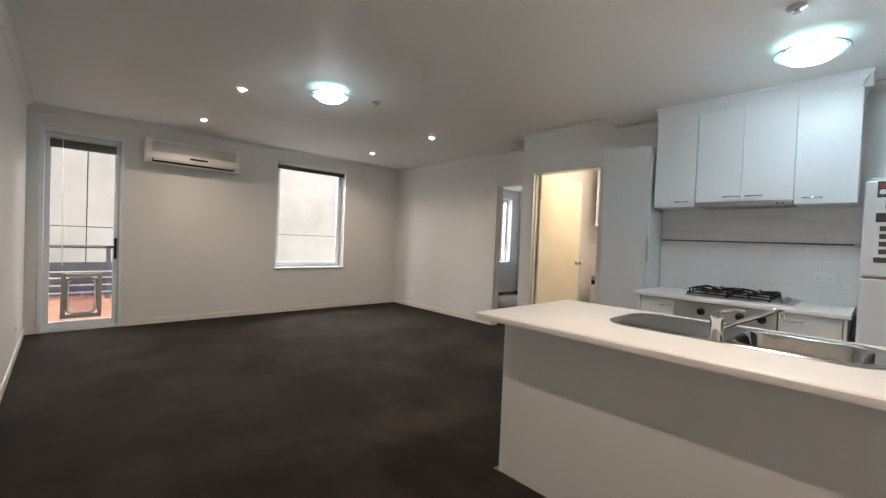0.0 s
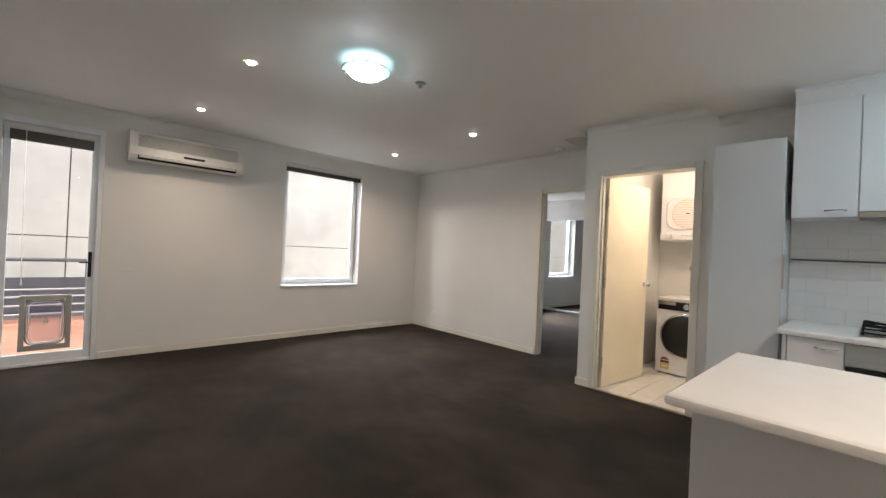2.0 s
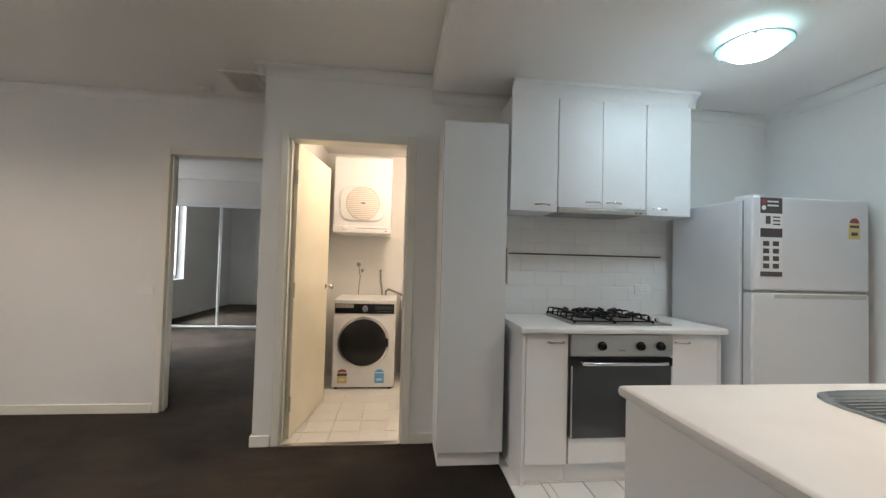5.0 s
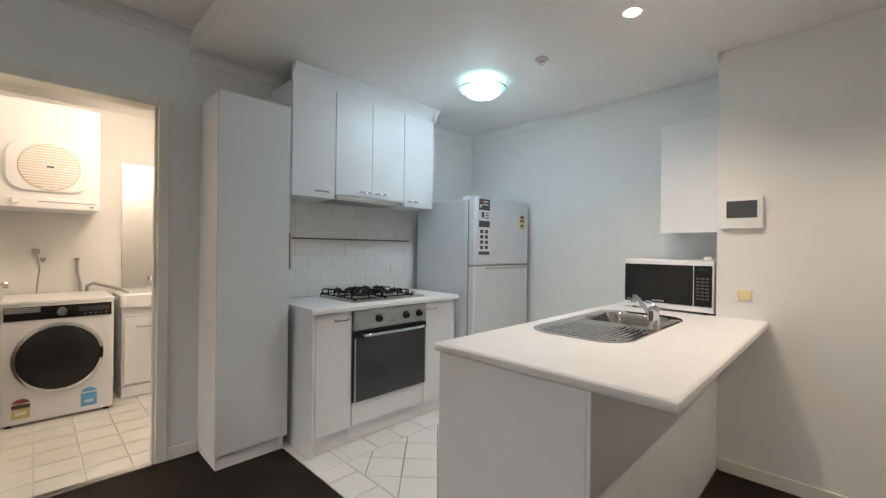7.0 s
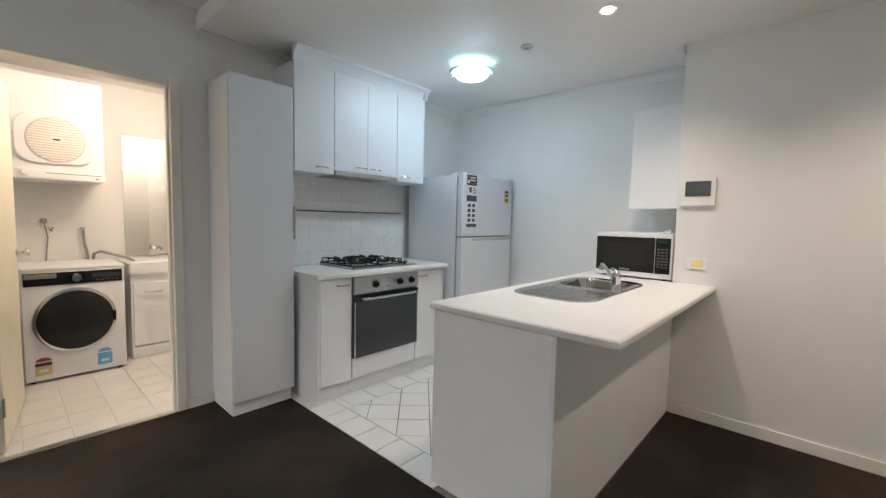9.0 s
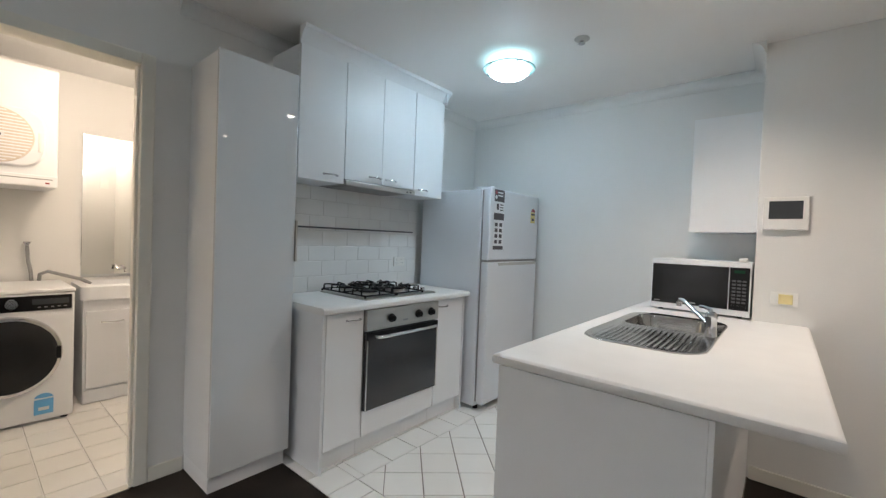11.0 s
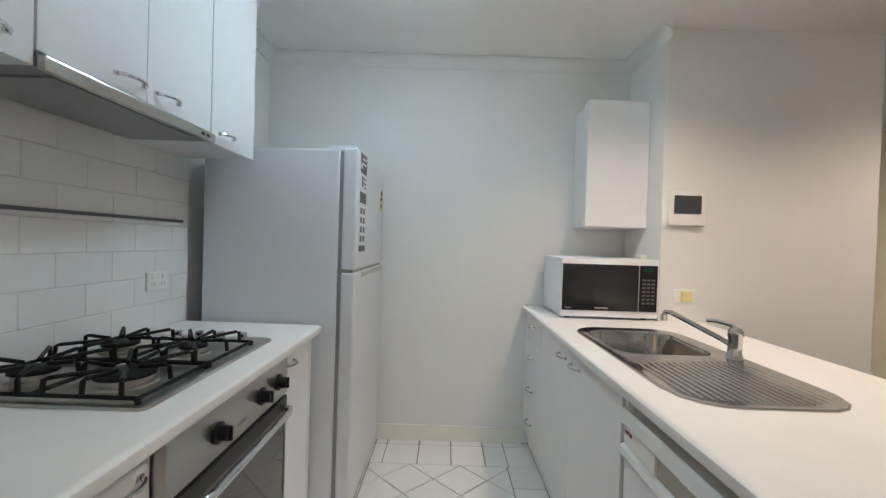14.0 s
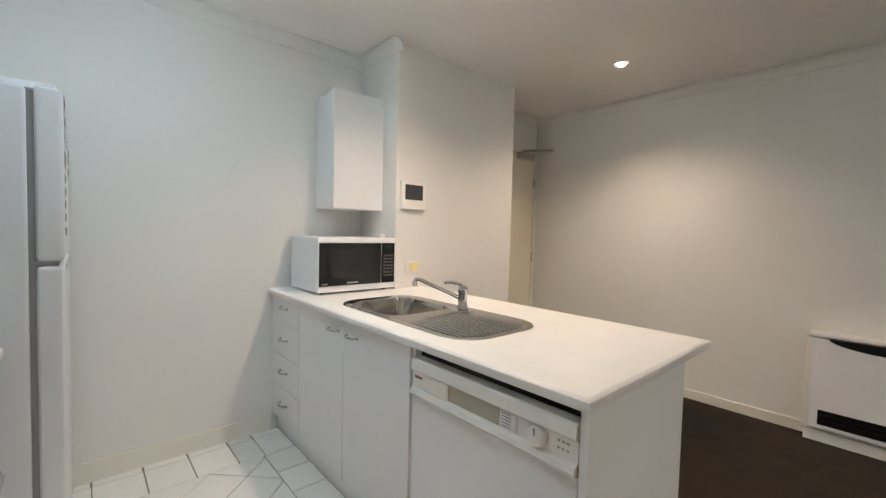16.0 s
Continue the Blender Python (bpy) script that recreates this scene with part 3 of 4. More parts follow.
for x, y, z in ((3.595, 5.02, HI), (3.96, 1.98, LO)):
    s = thing("sprinkler", (x, y, z), "small chrome ceiling fire sprinkler", "sprinkler", "sprinklers")
    part("rose", turned([(0.04, 0), (0.042, -0.004), (0.03, -0.012), (0.012, -0.014)], (x, y, z), steps=24), STEEL, s)
    part("stem", turned([(0.011, -0.012), (0.011, -0.02), (0.006, -0.027)], (x, y, z), steps=12), CHROME, s)
    part("deflector", turned([(0.018, -0.027), (0.018, -0.030)], (x, y, z), steps=16), CHROME, s)
v = thing("ceiling_vent", (5.70, 4.82, HI), "square cream ceiling air vent", "vent")
part("frame", boxes([(5.53, 5.87, 4.66, 4.68, HI - 0.012, HI), (5.53, 5.87, 4.94, 4.96, HI - 0.012, HI), (5.53, 5.55, 4.68, 4.94, HI - 0.012, HI), (5.85, 5.87, 4.68, 4.94, HI - 0.012, HI)]), TRIM, v)
for i in range(6):
    y = 4.70 + 0.04 * i
    part("slat", prism([(y, HI - 0.002), (y + 0.02, HI - 0.018), (y + 0.023, HI - 0.016), (y + 0.004, HI - 0.001)], "x", 5.55, 5.85), TRIM, v)
sd = thing("smoke_alarm", (5.89, 5.19, HI), "round white smoke alarm on the ceiling", "smoke alarm")
part("body", turned([(0.055, 0), (0.055, -0.02), (0.045, -0.035), (0.02, -0.04)], (5.89, 5.19, HI), steps=28), PLAST, sd)
part("test_button", turned([(0.01, -0.039), (0.009, -0.043)], (5.89, 5.19, HI), steps=12), PLAST, sd)

# ---- kitchen, cooking side ----
pt = thing("pantry_cupboard", (5.25, 3.23, 0), "tall narrow gloss white pantry cupboard", "cupboard")
part("body", box(5.10, 5.428, 3.032, 3.43, 0.09, 2.105, bevel=0.002), CARCASS, pt)
part("door", box(5.078, 5.097, 3.03, 3.432, 0.09, 2.11, bevel=0.002), GLOSS, pt, "gloss white door")
part("plinth", box(5.11, 5.428, 3.04, 3.425, 0, 0.088), LAM, pt)
part("edge_pull", box(5.068, 5.10, 3.018, 3.029, 1.115, 1.335, bevel=0.002), STEEL, pt, "slim metal edge pull")

HX = 5.118
uc = thing("wall_cupboards", (5.27, 2.39, 1.58), "white kitchen wall cupboards with bow handles", "cupboard")
part("body", boxes([(5.14, 5.428, 2.69, 3.0, 1.58, 2.31), (5.14, 5.428, 2.085, 2.69, 1.615, 2.31), (5.14, 5.428, 1.772, 2.085, 1.58, 2.31)]), CARCASS, uc)
for y0, y1, z0, side in ((2.692, 3.0, 1.578, -1), (2.3895, 2.689, 1.605, -1), (2.088, 2.3893, 1.605, 1), (1.772, 2.085, 1.578, -1)):
    dr = part("door", box(HX, 5.138, y0 + 0.001, y1 - 0.001, z0, 2.312, bevel=0.0025), LAM, uc)
    yh = {2.692: 2.79, 2.3895: 2.45, 2.088: 2.31, 1.772: 1.99}[y0]
    part("handle", bow((HX, yh, z0 + 0.042), (0, 1, 0), (-1, 0, 0)), CHROME, dr, "chrome bow handle")
cor = [(0, 0), (-0.012, 0.0), (-0.02, 0.03), (-0.045, 0.068), (-0.06, 0.075), (-0.06, 0.0965), (0, 0.0965)]
part("cornice", prism([(HX + u + 0.02, 2.313 + w) for u, w in cor], "y", 1.735, 3.0), LAM, uc)
part("cornice_return", prism([(1.79 + u, 2.313 + w) for u, w in cor], "x", HX - 0.035, 5.428), LAM, uc)

hd = thing("range_hood", (5.2, 2.39, 1.56), "slim stainless slide-out range hood", "range hood")
part("front_strip", box(5.098, 5.1165, 2.09, 2.69, 1.572, 1.603, bevel=0.006), STEEL, hd)
part("body", box(5.118, 5.40, 2.092, 2.688, 1.580, 1.612), GREYP, hd)
part("filter", box(5.13, 5.38, 2.14, 2.64, 1.574, 1.579), GREYP, hd)
for i in range(2):
    part("switch", box(5.095, 5.0985, 2.13 + 0.03 * i, 2.145 + 0.03 * i, 1.583, 1.59), BLACK, hd)


def bench_edge(x_front, x_back, y0, y1, top, sign):
    """A benchtop's section with a rolled front edge, swept along y."""
    s = sign
    pts = [(x_back, top - 0.036), (x_front - s * 0.012, top - 0.036), (x_front - s * 0.003, top - 0.032), (x_front, top - 0.02), (x_front - s * 0.002, top - 0.008), (x_front - s * 0.008, top - 0.002), (x_front - s * 0.016, top), (x_back, top)]
    return prism(pts, "y", y0, y1)


TOP = 0.888
cb = bench_edge(4.815, 5.41, 1.757, 3.005, TOP, -1)
solo("cooking_benchtop", cb, BENCH, "white laminate benchtop with a rolled edge", "benchtop", (5.1, 2.4, TOP))
for y0, y1, hy in ((2.715, 2.965, 2.79), (1.79, 2.095, 2.02)):
    c = thing("base_cupboard", (5.1, (y0 + y1) / 2, 0), "narrow white base cupboard beside the oven", "cupboard", "base cupboards")
    part("body", box(4.875, 5.40, y0, y1, 0.10, 0.85), CARCASS, c)
    d = part("door", box(4.855, 4.873, y0 + 0.002, y1 - 0.002, 0.115, 0.845, bevel=0.002), LAM, c)
    part("handle", bow((4.855, hy, 0.80), (0, 1, 0), (-1, 0, 0)), CHROME, d, "chrome bow handle")
    part("plinth", box(4.90, 5.40, y0, y1, 0.0, 0.098), LAM, c)
solo("end_panel", box(4.853, 5.40, 2.968, 2.986, 0, 0.85, bevel=0.002), LAM, "white end panel of the kitchen cupboards", "panel", (5.1, 2.97, 0))
solo("end_panel", box(4.853, 5.40, 1.772, 1.788, 0, 0.85, bevel=0.002), LAM, "white end panel of the kitchen cupboards", "panel", (5.1, 1.77, 0))

ov = thing("oven", (5.1, 2.4, 0.26), "stainless built-in oven with a dark glass door", "oven")
part("body", box(4.86, 5.38, 2.10, 2.71, 0.262, 0.845), GREYP, ov)
part("control_panel", box(4.828, 4.858, 2.098, 2.712, 0.726, 0.848, bevel=0.003), STEEL, ov)
dr = part("door", box(4.83, 4.858, 2.10, 2.71, 0.268, 0.718, bevel=0.003), OVENG, ov, "dark glass oven door")
part("top_trim", box(4.827, 4.8295, 2.10, 2.71, 0.672, 0.716), BLACK, dr)
part("side_trim", box(4.8275, 4.8297, 2.702, 2.71, 0.268, 0.672), STEEL, dr)
part("side_trim", box(4.8275, 4.8297, 2.10, 2.108, 0.268, 0.672), STEEL, dr)
part("handle", tube([(4.83, 2.66, 0.69), (4.795, 2.655, 0.692), (4.785, 2.62, 0.692), (4.785, 2.19, 0.692), (4.795, 2.155, 0.692), (4.83, 2.15, 0.69)], 0.010, steps=12), CHROME, dr, "long chrome bar handle")
for y in (2.53, 2.297, 2.176):
    k = part("knob", turned([(0.026, 0), (0.026, -0.006), (0.019, -0.009), (0.017, -0.028), (0.013, -0.031)], (4.828, y, 0.785), "x", 24), BLACK, ov, "black control knob")
    part("grip", box(4.792, 4.80, y - 0.004, y + 0.004, 0.768, 0.802, bevel=0.002), BLACK, k)
part("badge", box(4.8265, 4.829, 2.39, 2.43, 0.755, 0.765), GREYP, ov)
solo("oven_base_panel", box(4.855, 4.873, 2.10, 2.71, 0.115, 0.26, bevel=0.002), LAM, "white filler panel under the oven", "panel", (4.86, 2.4, 0.12))
solo("oven_plinth", box(4.90, 4.918, 2.097, 2.713, 0, 0.113), LAM, "white plinth under the oven", "plinth", (4.9, 2.4, 0))

ck = thing("gas_cooktop", (5.15, 2.34, TOP), "stainless four-burner gas cooktop with black trivets", "cooktop")
part("plate", lofted([[(x, y, TOP + 0.0005) for x, y in rounded(4.905, 5.385, 2.035, 2.665, 0.02)], [(x, y, TOP + 0.007) for x, y in rounded(4.907, 5.383, 2.037, 2.663, 0.02)], [(x, y, TOP + 0.010) for x, y in rounded(4.915, 5.375, 2.045, 2.655, 0.02)]]), STEEL, ck)
Z = TOP + 0.010
for bx, by, r in ((5.05, 2.53, 0.055), (5.27, 2.53, 0.042), (5.05, 2.27, 0.034), (5.27, 2.27, 0.042)):
    b = part("burner", turned([(r + 0.012, 0), (r + 0.012, 0.006), (r, 0.008), (r, 0.02)], (bx, by, Z), steps=28), STEEL, ck, "steel burner with a black cap")
    part("cap", turned([(r * 1.15, 0.0205), (r * 1.15, 0.027), (r, 0.030)], (bx, by, Z), steps=28), IRON, b)
zt = Z + 0.03
for y0, y1 in ((2.405, 2.65), (2.155, 2.395)):
    bm = bmesh.new()
    for a, b in (((4.93, y0), (4.93, y1)), ((5.37, y0), (5.37, y1)), ((4.93, y0), (5.37, y0)), ((4.93, y1), (5.37, y1)), ((5.16, y0), (5.16, y1))):
        tube([(*a, Z + 0.012), (*b, Z + 0.012)], 0.0048, bm=bm, steps=6)
    ym = (y0 + y1) / 2
    for bx in (5.05, 5.27):
        for dx, dy in ((1, 0), (-1, 0), (0, 1), (0, -1), (0.55, 0.8), (-0.55, 0.8), (0.55, -0.8), (-0.55, -0.8)):
            far = 0.105 if abs(dx) == 1 else (y1 - y0) / 2 / abs(dy)
            tube([(bx + dx * 0.03, ym + dy * 0.03, zt + 0.01), (bx + dx * (far - 0.012), ym + dy * (far - 0.012), zt + 0.016), (bx + dx * (far - 0.003), ym + dy * (far - 0.003), zt + 0.013), (bx + dx * far, ym + dy * far, Z + 0.012)], 0.0052, bm=bm, steps=6)
    for x in (4.93, 5.37):
        for y in (y0, y1):
            tube([(x, y, Z), (x, y, Z + 0.014)], 0.007, bm=bm, steps=6)
    part("trivet", bm, IRON, ck, "black enamelled trivet")
for i in range(4):
    part("knob", turned([(0.019, 0), (0.019, 0.004), (0.015, 0.007), (0.014, 0.024), (0.011, 0.026)], (4.99 + 0.075 * i, 2.09, Z), steps=20), CHROME, ck, "round chrome gas knob")

sp = thing("splashback_rail", (5.40, 2.35, 1.31), "thin dark metal trim across the tiles", "trim")
part("bar", box(5.400, 5.412, 1.785, 3.02, 1.306, 1.317, bevel=0.003), DARKM, sp)

fr = thing("refrigerator", (5.06, 1.345, 0), "white two-door top-freezer refrigerator with shop stickers", "refrigerator")
FY0, FY1 = 0.985, 1.732
part("body", box(4.785, 5.37, FY0, FY1, 0.035, 1.645, bevel=0.008), FRIDGE, fr)
fd = part("freezer_door", box(4.705, 4.768, FY0, FY1, 1.126, 1.655, bevel=0.014, seg=3), FRIDGE, fr)
md = part("fridge_door", box(4.705, 4.768, FY0, FY1, 0.06, 1.112, bevel=0.014, seg=3), FRIDGE, fr)
part("seal", box(4.768, 4.785, FY0 + 0.014, FY1 - 0.014, 0.07, 1.64), GREYP, fr)
# grey strip set into the door gap to darken it like shade
part("gap", box(4.718, 4.777, FY0 + 0.01, FY1 - 0.01, 1.110, 1.128), GREYP, fr, "grey strip for the shade in the gap between the doors")
# the grip is white; the grey carries the shading of its recess
part("grip", box(4.7025, 4.715, FY0 + 0.02, FY1 - 0.14, 1.084, 1.106, bevel=0.003), GREYV, md, "white recessed grip, its slight shade put into the grey")
part("hinge_cap", box(4.72, 4.85, FY1 - 0.09, FY1 - 0.02, 1.646, 1.668, bevel=0.005), FRIDGE, fr)
for y in (FY0 + 0.06, FY1 - 0.06):
    part("foot", turned([(0.02, 0), (0.02, 0.03), (0.012, 0.036)], (4.81, y, 0), steps=14), BLACK, fr)
LX = 4.7038
st = part("info_sticker", box(LX - 0.0012, LX + 0.001, 1.545, 1.685, 1.205, 1.652), LABEL, fd, "tall dark and grey product sticker")
for z0, z1, m in ((1.56, 1.648, INK), (1.425, 1.475, INK), (1.205, 1.232, INK)):
    part("band", box(LX - 0.002, LX, 1.547, 1.683, z0, z1), m, st)
for i in range(2):
    part("spot", turned([(0.014, 0), (0.014, -0.001)], (LX - 0.002, 1.662, 1.625 - 0.034 * i), "x", 14), RED if i == 0 else LABEL, st)
for i in range(2):
    part("text_bar", box(LX - 0.0028, LX - 0.002, 1.57, 1.64, 1.60 + 0.022 * i, 1.609 + 0.022 * i), LABEL, st)
for i in range(2):
    for k in range(4):
        part("icon", box(LX - 0.002, LX - 0.0012, 1.568 + 0.06 * i, 1.606 + 0.06 * i, 1.250 + 0.042 * k, 1.277 + 0.042 * k), INK, st)
part("icon", box(LX - 0.002, LX - 0.0012, 1.62, 1.65, 1.50, 1.545), INK, st)
for i in range(3):
    part("text_bar", box(LX - 0.002, LX - 0.0012, 1.56, 1.605, 1.495 + 0.02 * i, 1.503 + 0.02 * i), INK, st)
es = part("energy_sticker", box(LX - 0.001, LX + 0.001, 1.05, 1.12, 1.43, 1.52), YEL, fd, "yellow and red energy rating sticker")
part("arch", prism([(1.085 + 0.032 * math.cos(radians(a)), 1.522 + 0.03 * math.sin(radians(a))) for a in range(0, 181, 15)], "x", LX - 0.002, LX - 0.001), RED, es)
part("text_bar", box(LX - 0.002, LX - 0.001, 1.055, 1.115, 1.495, 1.51), INK, es)
part("text_bar", box(LX - 0.002, LX - 0.001, 1.065, 1.105, 1.45, 1.47), INK, es)

fr.location.x -= 0.02

# ---- peninsula ----
BX0, BX1, BY1, PTOP = 2.925, 3.800, 3.018, 0.881
BOWL = (3.300, 3.668, 1.645, 2.055)
CEN = (3.484, 1.85)
NA = 96


def polar(poly, centre=CEN):
    """Where rays from the centre leave a convex outline."""
    out = []
    n = len(poly)
    for i in range(NA):
        a = 2 * math.pi * i / NA
        d = (math.cos(a), math.sin(a))
        best = 0
        for k in range(n):
            (ax, ay), (bx, by) = poly[k], poly[(k + 1) % n]
            ex, ey = bx - ax, by - ay
            den = d[0] * ey - d[1] * ex
            if abs(den) < 1e-12:
                continue
            t = ((ax - centre[0]) * ey - (ay - centre[1]) * ex) / den
            s = ((ax - centre[0]) * d[1] - (ay - centre[1]) * d[0]) / den
            if t > 0 and -1e-9 <= s <= 1 + 1e-9:
                best = max(best, t)
        out.append((centre[0] + d[0] * best, centre[1] + d[1] * best))
    return out


def snapped(x0, x1, y0, y1):
    """A rectangle's outline by rays, with the rays nearest to its corners drawn into them."""
    pts = polar([(x1, y1), (x0, y1), (x0, y0), (x1, y0)])
    for c in ((x1, y1), (x0, y1), (x0, y0), (x1, y0)):
        i = min(range(NA), key=lambda j: (pts[j][0] - c[0]) ** 2 + (pts[j][1] - c[1]) ** 2)
        pts[i] = c
    return pts


hole = polar(rounded(BOWL[0] - 0.008, BOWL[1] + 0.008, BOWL[2] - 0.008, BOWL[3] + 0.008, 0.07))
loops = [[(x, y, PTOP - 0.036) for x, y in hole]]
for inset, z in ((0.012, PTOP - 0.036), (0.003, PTOP - 0.032), (0.0, PTOP - 0.02), (0.002, PTOP - 0.008), (0.008, PTOP - 0.002), (0.016, PTOP)):
    loops.append([(x, y, z) for x, y in snapped(BX0 + inset, BX1 - inset, S2, BY1 - inset)])
loops += [[(x, y, PTOP) for x, y in hole], [(x, y, PTOP - 0.036) for x, y in hole]]
pb = lofted(loops, False, False)
pbt = thing("peninsula_benchtop", (3.4, 2.0, PTOP), "white laminate peninsula benchtop with a rolled edge", "benchtop")
part("slab", pb, BENCH, pbt)
part("wall_end_slab", bench_edge(BX1, 3.172, S1, S2 - 0.0004, PTOP, 1), BENCH, pbt)

PX = 3.772
dw_ = thing("drawer_unit", (3.5, 1.14, 0), "white bank of four kitchen drawers", "drawers")
part("body", box(3.17, 3.752, 0.935, 1.335, 0.10, 0.843), CARCASS, dw_)
part("plinth", box(3.17, 3.735, 0.925, 1.335, 0, 0.098), LAM, dw_)
part("filler", box(3.73, 3.77, 0.921, 0.952, 0.10, 0.843), LAM, dw_)
for z0, z1 in ((0.69, 0.845), (0.50, 0.687), (0.31, 0.497), (0.115, 0.307)):
    d = part("drawer_front", box(3.754, PX, 0.954, 1.333, z0, z1, bevel=0.002), LAM, dw_)
    part("handle", bow((PX, 1.12, z1 - 0.085 if z1 < 0.8 else 0.785), (0, 1, 0), (1, 0, 0)), CHROME, d, "chrome bow handle")
sc = thing("sink_cupboard", (3.5, 1.83, 0), "white two-door sink cupboard", "cupboard")
part("body", boxes([(3.17, 3.752, 1.337, 1.35, 0.1, 0.843), (3.17, 3.752, 2.305, 2.32, 0.1, 0.843), (3.17, 3.752, 1.35, 2.305, 0.1, 0.115), (3.17, 3.185, 1.35, 2.305, 0.115, 0.843)]), CARCASS, sc)
part("plinth", box(3.17, 3.735, 1.337, 2.32, 0, 0.098), LAM, sc)
for y0, y1, hy in ((1.337, 1.826, 1.735), (1.829, 2.318, 1.905)):
    d = part("door", box(3.754, PX, y0, y1, 0.115, 0.838, bevel=0.002), LAM, sc)
    part("handle", bow((PX, hy, 0.785), (0, 1, 0), (1, 0, 0)), CHROME, d, "chrome bow handle")
solo("dishwasher_side_panel", box(3.17, PX - 0.01, 2.322, 2.338, 0, 0.843), CARCASS, "white panel beside the dishwasher", "panel", (3.5, 2.33, 0))

dw = thing("dishwasher", (3.5, 2.65, 0), "off-white freestanding dishwasher under the benchtop", "dishwasher")
part("body", box(3.20, 3.73, 2.35, 2.975, 0.02, 0.80), APPL, dw)
part("door", box(3.73, 3.772, 2.345, 2.98, 0.10, 0.685, bevel=0.006), APPL, dw)
cpn = part("control_panel", prism([(3.73, 0.69), (3.774, 0.69), (3.774, 0.764), (3.786, 0.767), (3.789, 0.772), (3.786, 0.803), (3.778, 0.808), (3.73, 0.808)], "y", 2.345, 2.98), PLAST, dw, "off-white control panel with a dial")
part("lip", prism([(3.772, 0.676), (3.786, 0.678), (3.792, 0.688), (3.788, 0.702), (3.772, 0.709)], "y", 2.345, 2.98), PLAST, dw)
part("plain_panel", box(3.774, 3.7815, 2.41, 2.525, 0.711, 0.763, bevel=0.003), PLAST, cpn)
# flat patch; the hollow's shade is put into its darker colour
part("handle_recess", box(3.7735, 3.7755, 2.527, 2.738, 0.711, 0.763), mat("recess_shade_tone", (0.42, 0.40, 0.33), 0.6), cpn, "recessed grip, its shade put into the colour")
part("badge", box(3.7735, 3.776, 2.352, 2.39, 0.739, 0.747), RED, cpn)
part("text_card", box(3.7735, 3.7795, 2.742, 2.80, 0.713, 0.762, bevel=0.002), LABEL, cpn)
for i in range(5):
    part("text_bar", box(3.779, 3.7805, 2.75, 2.782, 0.719 + 0.009 * i, 0.7215 + 0.009 * i), GREYP, cpn)
part("dial", turned([(0.027, 0), (0.0265, 0.014), (0.022, 0.019), (0.008, 0.02)], (3.774, 2.868, 0.736), "x", 28), PLAST, cpn, "off-white programme dial")
part("dial_mark", box(3.7935, 3.7952, 2.866, 2.87, 0.74, 0.76), GREYP, cpn)
for i in range(3):
    for k in range(2):
        part("lamp_dot", box(3.7735, 3.7755, 2.925 + 0.013 * i, 2.93 + 0.013 * i, 0.727 + 0.018 * k, 0.732 + 0.018 * k), GREYP, cpn)
# added black strip that stands for the shade in the open gap
part("top_strip", box(3.22, 3.742, 2.345, 2.98, 0.8085, 0.8445), BLACK, dw, "black strip added for the shade in the gap under the benchtop")
part("kickboard", box(3.70, 3.72, 2.345, 2.98, 0.0, 0.095), APPL, dw)
solo("peninsula_back_panel", box(3.155, 3.169, S2 + 0.001, 3.006, 0, 0.843, bevel=0.002), LAM, "white laminate back panel under the breakfast overhang", "panel", (3.16, 2.2, 0))
solo("peninsula_end_panel", box(3.1695, 3.778, 2.985, 3.006, 0, 0.843, bevel=0.002), LAM, "white laminate end panel of the peninsula", "panel", (3.5, 2.97, 0))

# sink
sk = thing("sink", (3.5, 2.05, PTOP), "stainless single-bowl sink with a ribbed drainer", "sink")
out = [rounded(3.245 + i, 3.708 - i, 1.595 + i, 2.53 - i, 0.13 - i) for i in (0, 0.004, 0.014, 0.02)]
mouth = [rounded(BOWL[0] + i, BOWL[1] - i, BOWL[2] + i, BOWL[3] - i, 0.085 - i * 0.5) for i in (0, 0.006, 0.012, 0.03)]
lp = [[(x, y, z) for x, y in polar(o)] for o, z in ((out[0], 0), (out[0], 0), (out[1], 0), (out[2], 0), (out[3], 0))]
lp = [[(x, y, PTOP + h) for x, y, _ in q] for q, h in zip(lp, (0.0005, 0.003, 0.006, 0.006, 0.004))]
lp += [[(x, y, PTOP + h) for x, y in polar(m)] for m, h in zip(mouth, (0.004, 0.001, -0.02, -0.155))]
plate_ = part("deck", lofted(lp, True, False), SINKST, sk)
part("waste", turned([(0.04, 0), (0.042, 0.003), (0.025, 0.001)], (CEN[0], CEN[1], PTOP - 0.1545), steps=24), CHROME, sk)
for i in range(17):
    x = 3.302 + i * 0.0222
    end = 2.492 - 0.03 * (abs(i - 8) / 8) ** 3
    bm = bmesh.new()
    tube([(x, 2.115 + 0.05 * (i / 16) ** 2, PTOP - 0.001), (x, 2.2, PTOP + 0.0002), (x, end - 0.015, PTOP + 0.0002), (x, end, PTOP - 0.001)], 0.0058, bm=bm, steps=8)
    part("rib", bm, SINKST, sk)
tp = thing("mixer_tap", (3.278, 2.075, PTOP), "chrome single-lever kitchen mixer tap", "tap")
part("body", turned([(0.027, 0.004), (0.025, 0.012), (0.022, 0.02), (0.022, 0.075), (0.025, 0.085), (0.024, 0.10), (0.015, 0.112)], (3.278, 2.075, PTOP), steps=24), CHROME, tp)
part("spout", tube([(3.286, 2.065, PTOP + 0.05), (3.311, 2.035, PTOP + 0.068), (3.39, 1.937, PTOP + 0.118), (3.415, 1.915, PTOP + 0.133), (3.43, 1.902, PTOP + 0.133), (3.434, 1.898, PTOP + 0.115)], 0.0095, steps=12), CHROME, tp)
